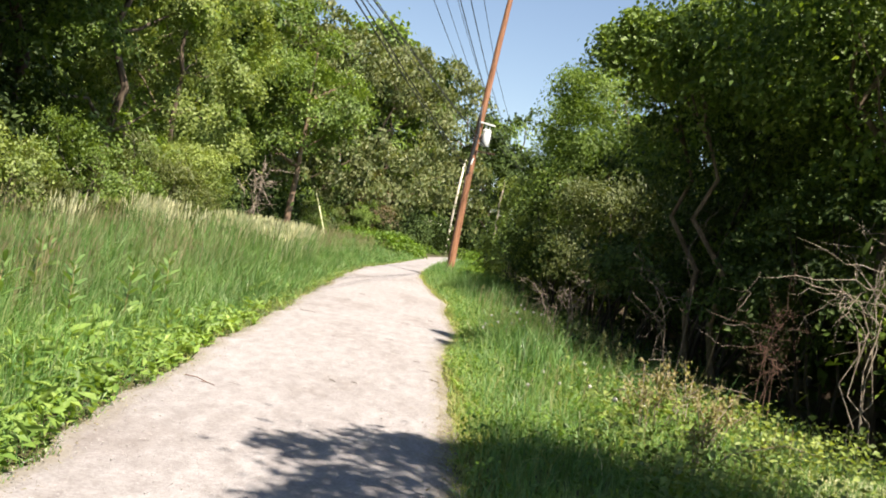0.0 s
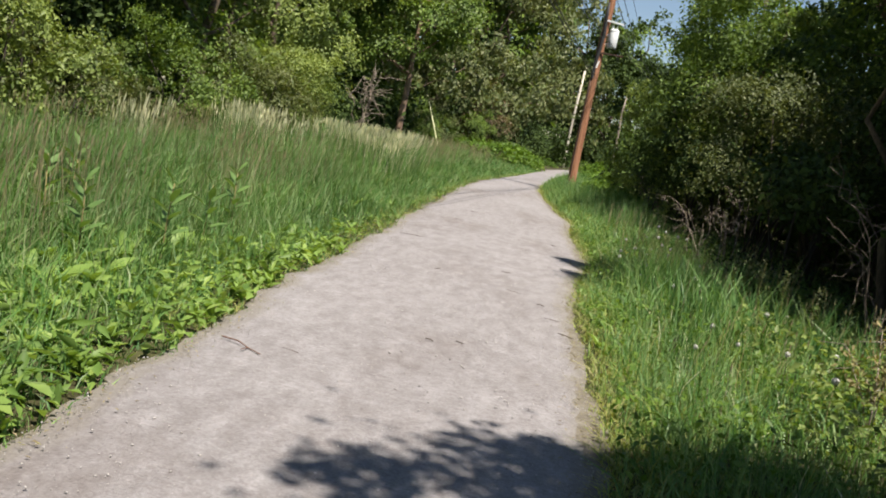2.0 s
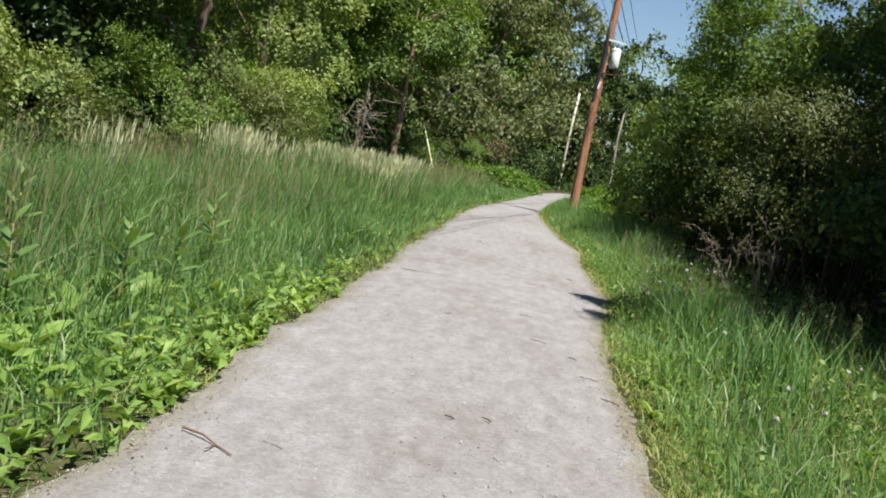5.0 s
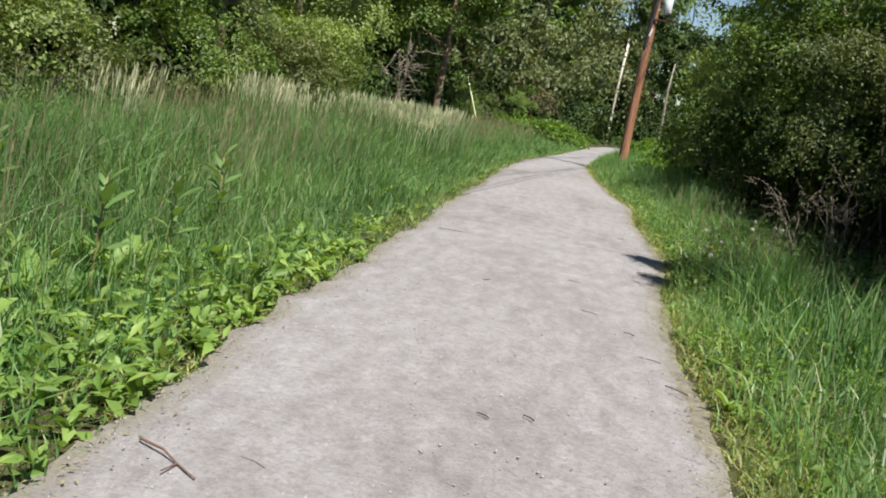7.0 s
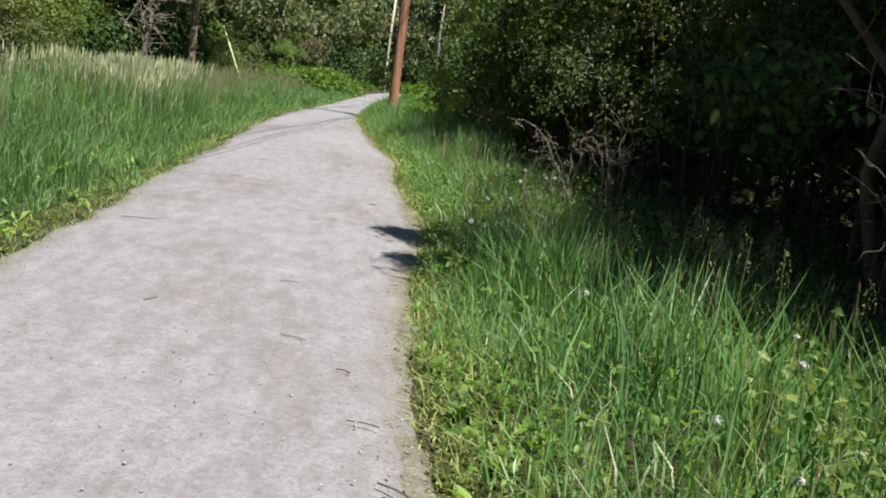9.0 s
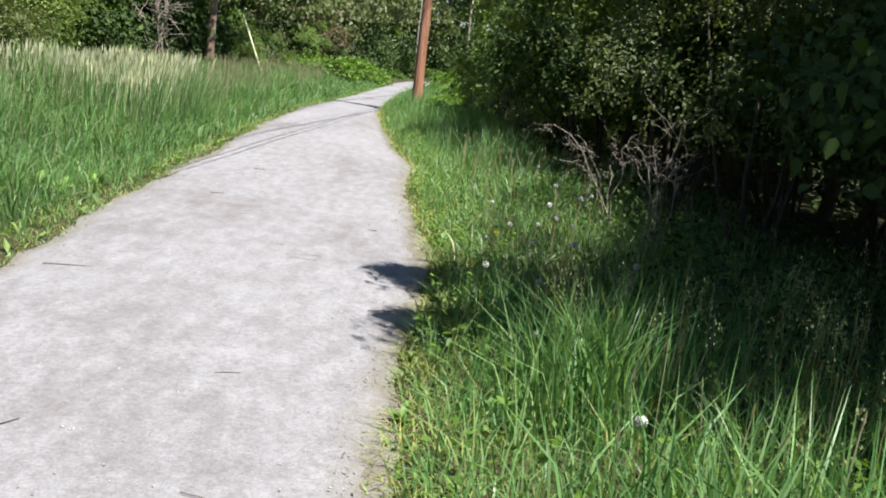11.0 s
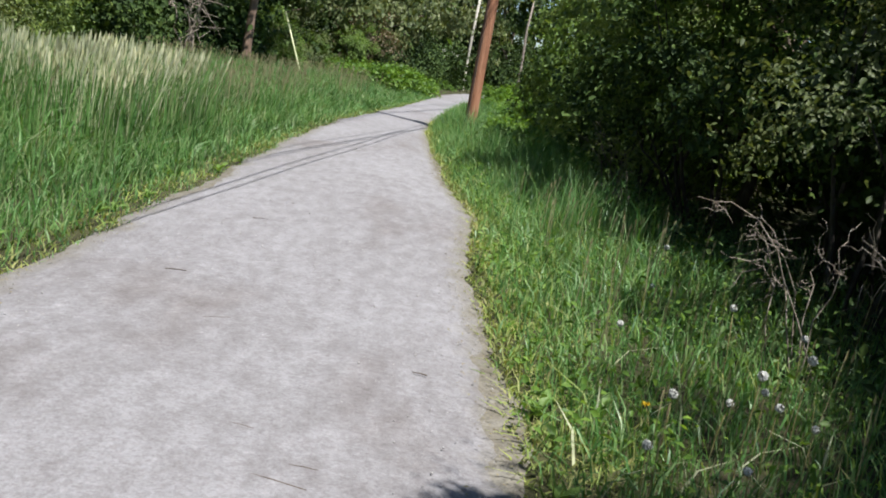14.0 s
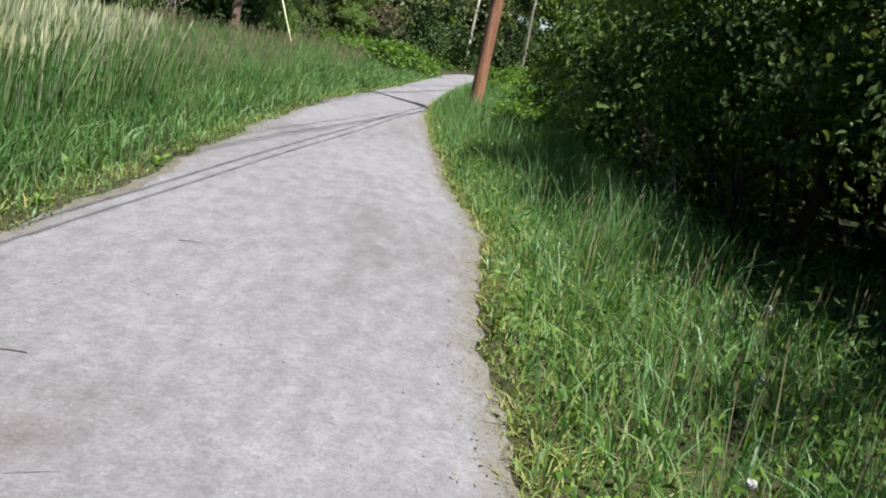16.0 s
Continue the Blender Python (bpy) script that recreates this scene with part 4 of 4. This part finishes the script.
spots = [(1.72, 8.36, 1), (0.84, 15.09, 0), (1.46, 16.7, 2), (-3.75, 7.83, 2), (-4.3, 7.5, 2), (1.5, 16.55, 2), (1.56, 16.8, 2), (1.4, 16.9, 1), (1.62, 16.4, 2), (1.75, 16.9, 2), (1.33, 16.1, 1),
         (1.2, 17.0, 0), (1.3, 10.3, 0), (1.85, 10.7, 1), (1.1, 9.6, 0), (1.6, 9.2, 1), (1.95, 9.3, 1), (1.45, 9.9, 0), (2.1, 8.6, 1), (1.6, 15.7, 1), (1.2, 14.9, 0),
         (1.9, 15.2, 1), (1.15, 18.2, 0), (1.75, 18.0, 2), (2.0, 17.6, 2), (1.0, 13.6, 0), (1.5, 13.2, 1), (1.9, 20.4, 1), (1.6, 19.5, 0), (0.95, 16.3, 0), (2.2, 11.6, 1), (1.2, 12.1, 0)]
used = set()
for x, y, k in spots:
    if k in used:
        plant(clocks[k], x, y, rd.uniform(0, 6.28), rd.uniform(0.75, 1.05))
    else:
        used.add(k)
        place(clocks[k], x, y, 0.0)
place(dandelion(9, 0.22, True), 1.15, 17.05, 0.0)


# ---- twigs on the path ----
def twig(points, radius, label, material=TWIG, side=None):
    base = Vector(points[0])
    t = thing("twig", label, "twig", Matrix.Translation(base))
    loc = [tuple(Vector(p) - base) for p in points]
    part("stick", tube_mesh("stick", [(loc, [radius * (1 - 0.15 * k) for k in range(len(loc))])], 6), material, t)
    if side:
        part("side_shoot", tube_mesh("side_shoot", [([tuple(Vector(p) - base) for p in side], [radius * 0.7, radius * 0.5])], 5), material, t)


Z = 0.028
twig([(-1.9, 7.83, Z), (-1.78, 7.76, Z + 0.012), (-1.7, 7.70, Z), (-1.6, 7.62, Z)], 0.0055, "thin reddish brown twig lying on the path", TWIG_RED, [(-1.7, 7.7, Z), (-1.71, 7.6, Z + 0.01)])
for x, y, a, ln, rr in [(-0.07, 11.41, 2.6, 0.08, 0.008), (0.16, 10.13, 2.4, 0.16, 0.008), (0.04, 10.74, 2.8, 0.14, 0.006), (-0.49, 15.9, 2.9, 0.3, 0.007), (-0.4, 16.05, 3.1, 0.14, 0.005), (-1.17, 17.79, 0.5, 0.16, 0.006),
                        (0.0, 17.41, 3.0, 0.08, 0.008), (-1.67, 18.69, 0.2, 0.14, 0.006), (-0.8, 8.94, 2.5, 0.07, 0.008), (-0.6, 9.05, 2.4, 0.07, 0.008), (-1.49, 7.86, 2.7, 0.12, 0.005), (-0.72, 16.35, 3.0, 0.16, 0.006),
                        (-1.9, 15.0, 0.1, 0.3, 0.007), (-0.35, 11.9, 2.7, 0.15, 0.005), (0.18, 14.6, 0.2, 0.16, 0.007), (-1.2, 12.4, 1.0, 0.1, 0.005), (-1.6, 21.0, 0.4, 0.14, 0.006), (-0.5, 13.2, 0.2, 0.12, 0.005)]:
    d = Vector((math.cos(a), math.sin(a), 0)) * ln / 2
    c = Vector((x, y, Z - 0.004))
    twig([tuple(c - d), tuple(c + Vector((0.008, 0.005, 0.002))), tuple(c + d)], rr * 0.55, "small dry twig lying on the gravel", TWIG_DARK)

# loose stones of the path
n = 8000
ys = 4 + 30 * r.random(n) ** 1.4
us = r.random(n)
us = np.where(r.random(n) < 0.45, np.clip(us ** 3, 0, 1), us)
us = np.where(r.random(n) < 0.5, 1 - us, us)
px = left_edge(ys) + (right_edge(ys) - left_edge(ys)) * us
sz = 0.003 + 0.006 * r.random(n) ** 4
octa = np.array([(1, 0, 0), (0, 1, 0), (-1, 0, 0), (0, -1, 0), (0, 0, 0.7), (0, 0, -0.7)], float)
v = (octa[None] * r.uniform(0.6, 1.3, (n, 6, 1)) * sz[:, None, None]) + np.stack([px, ys, np.full(n, 0.021)], 1)[:, None]
i = np.arange(n)[:, None] * 6
tri = np.concatenate([i + list(f) for f in ((0, 1, 4), (1, 2, 4), (2, 3, 4), (3, 0, 4), (1, 0, 5), (2, 1, 5), (3, 2, 5), (0, 3, 5))])
stuff("loose_gravel", mesh_of("loose_gravel", v.reshape(-1, 3), None, tri), STONE, "loose small grey stones on the path", "gravel")


# dry bits of leaf and stalk that gather along the path's edges
LITTER = leaf_mat("dry_litter", [(0.12, 0.1, 0.07), (0.2, 0.17, 0.11), (0.26, 0.23, 0.15), (0.17, 0.18, 0.08)], 0.15, 0.8, 3)
for side, name in ((left_edge, "dry_litter"), (right_edge, "dry_litter")):
    n = 2600
    ys = 3.5 + 40 * r.random(n) ** 1.5
    px = side(ys) + r.normal(0, 0.09, n)
    p = np.stack([px, ys, np.full(n, 0.016) + 0.01 * r.random(n)], 1)
    nor = unit(np.array([0, 0, 1.0]) + r.normal(0, 0.2, (n, 3)))
    ax = unit(np.cross(nor, r.normal(size=(n, 3))))
    ln = r.uniform(0.01, 0.035, n)
    stuff(name, leaves_mesh(name, p, ax, nor, ln, ln * r.uniform(0.12, 0.5, n)), LITTER, "dry bits of leaf and stalk along the path's edge", "litter")


# ---- dead brush ----
def dead_brush(name, label, seed, base, spread, height, stems, material, thin=0.012, fork=5, category="dead shrub", lean=(0, 0), arch=0.6):
    """Bare stems that fork into crooked twigs, each stem with its twigs."""
    r = np.random.default_rng(seed)
    t = thing(name, label, category, Matrix.Translation(base))
    for _ in range(stems):
        top = np.array([r.normal(0, spread) + lean[0], r.normal(0, spread) + lean[1], height * r.uniform(0.6, 1.1)])
        main = wobble((r.normal(0, 0.1), r.normal(0, 0.1), -0.1), top, 9, height * 0.03, r)
        main = [(q[0], q[1], q[2] + 0.25 * height * math.sin(math.pi * k / 8) * arch) for k, q in enumerate(main)]
        stem = part("stem", tube_mesh("stem", [(main, [thin * (1 - 0.09 * k) for k in range(9)])], 5), material, t)
        for _ in range(fork):
            a = np.array(main[r.integers(3, 8)])
            b = a + r.normal(0, 1, 3) * height * 0.13 + [0, 0, 0.08 - height * 0.04]
            run = wobble(a, b, 6, 0.025, r)
            part("twig", tube_mesh("twig", [(run, [thin * f for f in (0.5, 0.45, 0.4, 0.33, 0.25, 0.12)])], 4), material, stem)
            c = np.array(run[3])
            part("twig", tube_mesh("twig", [(wobble(c, c + r.normal(0, 1, 3) * height * 0.07, 4, 0.015, r), [thin * f for f in (0.32, 0.26, 0.2, 0.1)])], 4), material, stem)
    return t


dead_brush("dead_shrub", "dead reddish brown shrub with bare forked twigs", 51, (4.0, 11.2, 0.05), 0.2, 1.8, 6, TWIG_RED, 0.0055, 10)
dead_brush("dead_bramble", "arching dead bramble canes, bleached grey", 52, (2.45, 18.6, 0.05), 0.32, 1.0, 6, TWIG, 0.0065, 5, "bramble", (-0.35, -0.25), 1.4)
dead_brush("dead_bramble", "tangle of bleached bramble canes at the bushes' foot", 53, (2.6, 17.2, 0.05), 0.4, 1.2, 7, TWIG, 0.007, 6, "bramble", (-0.2, -0.2), 1.2)
dead_brush("dead_vine", "grey dead vines hanging in the bushes", 54, (4.7, 10.2, 0.05), 0.35, 2.9, 5, TWIG, 0.009, 7, "vine", (-0.2, 0.2))
# twig colour darkened here, and on the low canes below, in place of shade
dead_brush("dead_vine", "grey dead twigs among dark bushes", 55, (3.1, 11.8, 0.05), 0.4, 2.2, 5, TWIG_DARK, 0.011, 6, "vine")
dead_brush("dead_bramble", "low dead canes at the foot of dark bushes", 56, (2.3, 24.5, 0.05), 0.5, 1.1, 5, TWIG_DARK, 0.008, 6, "bramble", (-0.2, 0))
dead_brush("dead_shrub", "bare grey stems in a dark gap of the wood edge", 57, (-9.4, 45.5, 0.1), 0.7, 3.4, 8, TWIG, 0.035, 5)
dead_brush("dead_shrub", "bare brown branches inside a leafy shrub", 58, (-7.4, 11.2, 0.1), 0.4, 2.3, 3, TWIG, 0.014, 4)


def withered(seed, base, height, label):
    r = np.random.default_rng(seed)
    t = thing("withered_weed", label, "weed", Matrix.Translation(base), group="withered weeds")
    for k in range(5):
        lean = r.normal(0, 0.2, 2)
        h2 = height * r.uniform(0.7, 1.1)
        pts = [(0, 0, -0.05), (lean[0] * 0.4, lean[1] * 0.4, h2 * 0.6), (lean[0], lean[1], h2), (lean[0] * 1.5, lean[1] * 1.3, h2 * 0.96)]
        stem = part("stem", tube_mesh("stem", [(pts, (0.006, 0.005, 0.003, 0.002))], 5), TWIG, t)
        n = 34
        f = r.random(n) ** 0.7
        p = np.array(pts)[1] + (np.array(pts)[2] - np.array(pts)[1]) * f[:, None] + r.normal(0, 0.03, (n, 3))
        ax = unit(r.normal(size=(n, 3)) + [0, 0, -0.9])
        part("leaves", leaves_mesh("leaves", p, ax, unit(np.cross(ax, r.normal(size=(n, 3)))), 0.05, 0.024), WITHER, stem, "curled pale withered leaves")


WITHER = leaf_mat("leaf_curled_pale", [(0.16, 0.14, 0.07), (0.26, 0.22, 0.12), (0.2, 0.24, 0.08)], 0.3, 0.7, 3)
for k, (x, y, hh) in enumerate([(2.0, 8.4, 0.7), (2.25, 8.9, 0.75), (2.5, 8.2, 0.6), (2.6, 9.2, 0.75), (2.3, 7.6, 0.5), (2.75, 8.7, 0.6)]):
    withered(60 + k, (x, y, 0.03), hh, "withered weed with drooping pale leaves")

# ---- utility pole, far poles and wires ----
PX, PY = 0.38, 38.2
pole = thing("utility_pole", "reddish brown wooden utility pole carrying a transformer", "utility pole", pose(PX, PY, 0.32) @ Matrix.Diagonal((0.789, 0.789, 0.789, 1)))


def lathe(name, ring, at=(0, 0, 0), sides=20):
    """A turned body from rows of radius and height."""
    v = [(at[0] + q * math.cos(2 * math.pi * s / sides), at[1] + q * math.sin(2 * math.pi * s / sides), at[2] + z) for q, z in ring for s in range(sides)]
    f = [(k * sides + s, k * sides + (s + 1) % sides, (k + 1) * sides + (s + 1) % sides, (k + 1) * sides + s) for k in range(len(ring) - 1) for s in range(sides)]
    return mesh_of(name, v, f, None, True)


def bar(name, size, m, bevel=0.01):
    bm = bmesh.new()
    bmesh.ops.create_cube(bm, size=1, matrix=m @ Matrix.Diagonal((*size, 1)))
    bmesh.ops.bevel(bm, geom=bm.edges[:], offset=bevel, segments=2, affect='EDGES')
    return bm


def lean_x(z):
    return 0.0022 * z * z


shaft = [(lean_x(z), 0.004 * math.sin(z), z) for z in (-0.9, 1, 2, 3.5, 5, 6.5, 8, 10, 12, 14, 15.5)]
part("shaft", tube_mesh("shaft", [(shaft, [0.205, 0.2, 0.195, 0.187, 0.18, 0.172, 0.165, 0.155, 0.145, 0.135, 0.128])], 20), POLE_WOOD, pole)
part("cable_riser", tube_mesh("cable_riser", [([(lean_x(z) - 0.13, -0.16, z) for z in (0.0, 2, 4, 5.2)], (0.045,) * 4)], 8), POLE_DARK, pole, "dark cable guard")
part("cable_sleeve", tube_mesh("cable_sleeve", [([(lean_x(z) - 0.06 + 0.05 * math.sin(2 * z), -0.19, z) for z in (5.1, 5.8, 6.5, 7.2, 8.0, 8.6)], (0.07, 0.08, 0.09, 0.085, 0.07, 0.05))], 8), CABLE, pole, "black cable sleeve")
part("tag", bar("tag", (0.07, 0.02, 0.34), pose(lean_x(5.7) + 0.02, -0.27, 5.75, 0, 14, 0), 0.006), GREY_PAINT, pole, "small white metal tag")
can = part("transformer", lathe("transformer", [(0.0, -0.4), (0.19, -0.4), (0.215, -0.36), (0.215, 0.34), (0.2, 0.38)], (0.55, -0.12, 7.0)), GREY_PAINT, pole, "light grey transformer can")
part("lid", lathe("lid", [(0.225, 0.36), (0.23, 0.39), (0.2, 0.44), (0.08, 0.48), (0.0, 0.485)], (0.55, -0.12, 7.0)), GREY_PAINT, can)
for dx in (-0.1, 0.1):
    part("bushing", lathe("bushing", [(0.05, 0.44), (0.03, 0.5), (0.05, 0.54), (0.028, 0.58), (0.045, 0.62), (0.02, 0.66), (0.0, 0.67)], (0.55 + dx, -0.12, 7.0), 10), GREY_PAINT, can)
part("bracket", bar("bracket", (0.35, 0.06, 0.1), pose(0.27, -0.06, 7.15)), GREY_PAINT, pole)
part("bracket", bar("bracket", (0.35, 0.06, 0.1), pose(0.27, -0.06, 6.75)), GREY_PAINT, pole)
# arm added only to carry the low shadow-throwing cables
part("added_cable_arm", bar("added_cable_arm", (1.2, 0.07, 0.08), pose(0.55, -0.2, 6.3)), POLE_DARK, pole, "dark timber arm added to hold the low cables")
part("cutout_arm", bar("cutout_arm", (0.85, 0.07, 0.08), pose(0.5, -0.2, 7.75, 0, 6, 0)), GREY_PAINT, pole, "pale grey fibreglass arm")
far_pole = thing("utility_pole", "pale weathered pole standing far off among bushes", "utility pole", pose(0.2, 105.5, 0))
part("shaft", tube_mesh("shaft", [([(0, 0, -0.2), (0.05, 0, 5.5), (0.3, 0, 11.0)], (0.135, 0.13, 0.12))], 12), POLE_PALE, far_pole)
grey_pole = thing("bare_trunk", "slim bare grey trunk beyond the vines", "tree trunk", pose(4.1, 84.0, 0))
part("trunk", tube_mesh("trunk", [([(0, 0, -0.2), (0.03, 0, 3), (-0.05, 0, 5.5), (0.1, 0, 7.6)], (0.11, 0.1, 0.09, 0.05))], 10), TWIG, grey_pole)
marker = thing("guy_marker", "pale yellow guard on a leaning guy wire", "guy wire", pose(-6.1, 50.2, 0))
part("guard", tube_mesh("guard", [([(0, 0, 0.1), (-0.55, 0.1, 1.4), (-1.1, 0.2, 2.75)], (0.034, 0.032, 0.03))], 8), STAKE_YELLOW, marker)
part("wire", tube_mesh("wire", [([(0.03, 0, -0.1), (0, 0, 0.12)], (0.012, 0.012)), ([(-1.1, 0.2, 2.7), (-3.5, 0.7, 8.5)], (0.008, 0.008))], 5), CABLE, marker)


def wire(a, b, sag, radius, label):
    t = thing("overhead_wire", label, "wire", Matrix.Translation(a), group="overhead wires")
    d = Vector(b) - Vector(a)
    pts = [tuple(d * (k / 24) - Vector((0, 0, 4 * sag * (k / 24) * (1 - k / 24)))) for k in range(25)]
    part("cable", tube_mesh("cable", [(pts, [radius] * 25)], 6), CABLE, t)


# the line runs from a pole behind the walker to this one, and on beyond it
for dx, z, dz, rad in [(-1.18, 8.53, 0.5, 0.013), (-0.87, 8.68, 0.55, 0.011), (-0.63, 8.92, 0.55, 0.01), (-0.2, 8.21, 0.5, 0.016), (0.0, 8.45, 0.5, 0.016), (0.24, 8.84, 0.55, 0.011)]:
    wire((PX + dx, PY - 0.15, z), (PX + dx - 4.1, PY - 49, z + dz), 0.4, rad, "black overhead cable strung between poles")
    wire((PX + dx, PY - 0.15, z), (PX + dx * 0.6 + 4.7, PY + 35, z - 0.4), 0.5, rad, "black overhead cable running on above the path")
# low cables added so that their shadows fall along the path
for dx, z, rad in [(0.59, 5.45, 0.009), (0.75, 5.29, 0.008), (0.79, 5.13, 0.009), (0.79, 5.3, 0.008)]:
    wire((PX + dx, PY - 0.15, z), (PX + dx - 7.0, PY - 49, z + 0.65), 0.25, rad, "black low cable added to throw a shadow line on the path")
for dx, z, rad in [(0.1, 4.32, 0.012), (0.24, 4.27, 0.011)]:
    wire((PX + dx, PY - 0.15, z), (PX + dx - 4.3, PY - 49, z + 0.65), 0.25, rad, "black low cable added to throw a shadow line on the path")
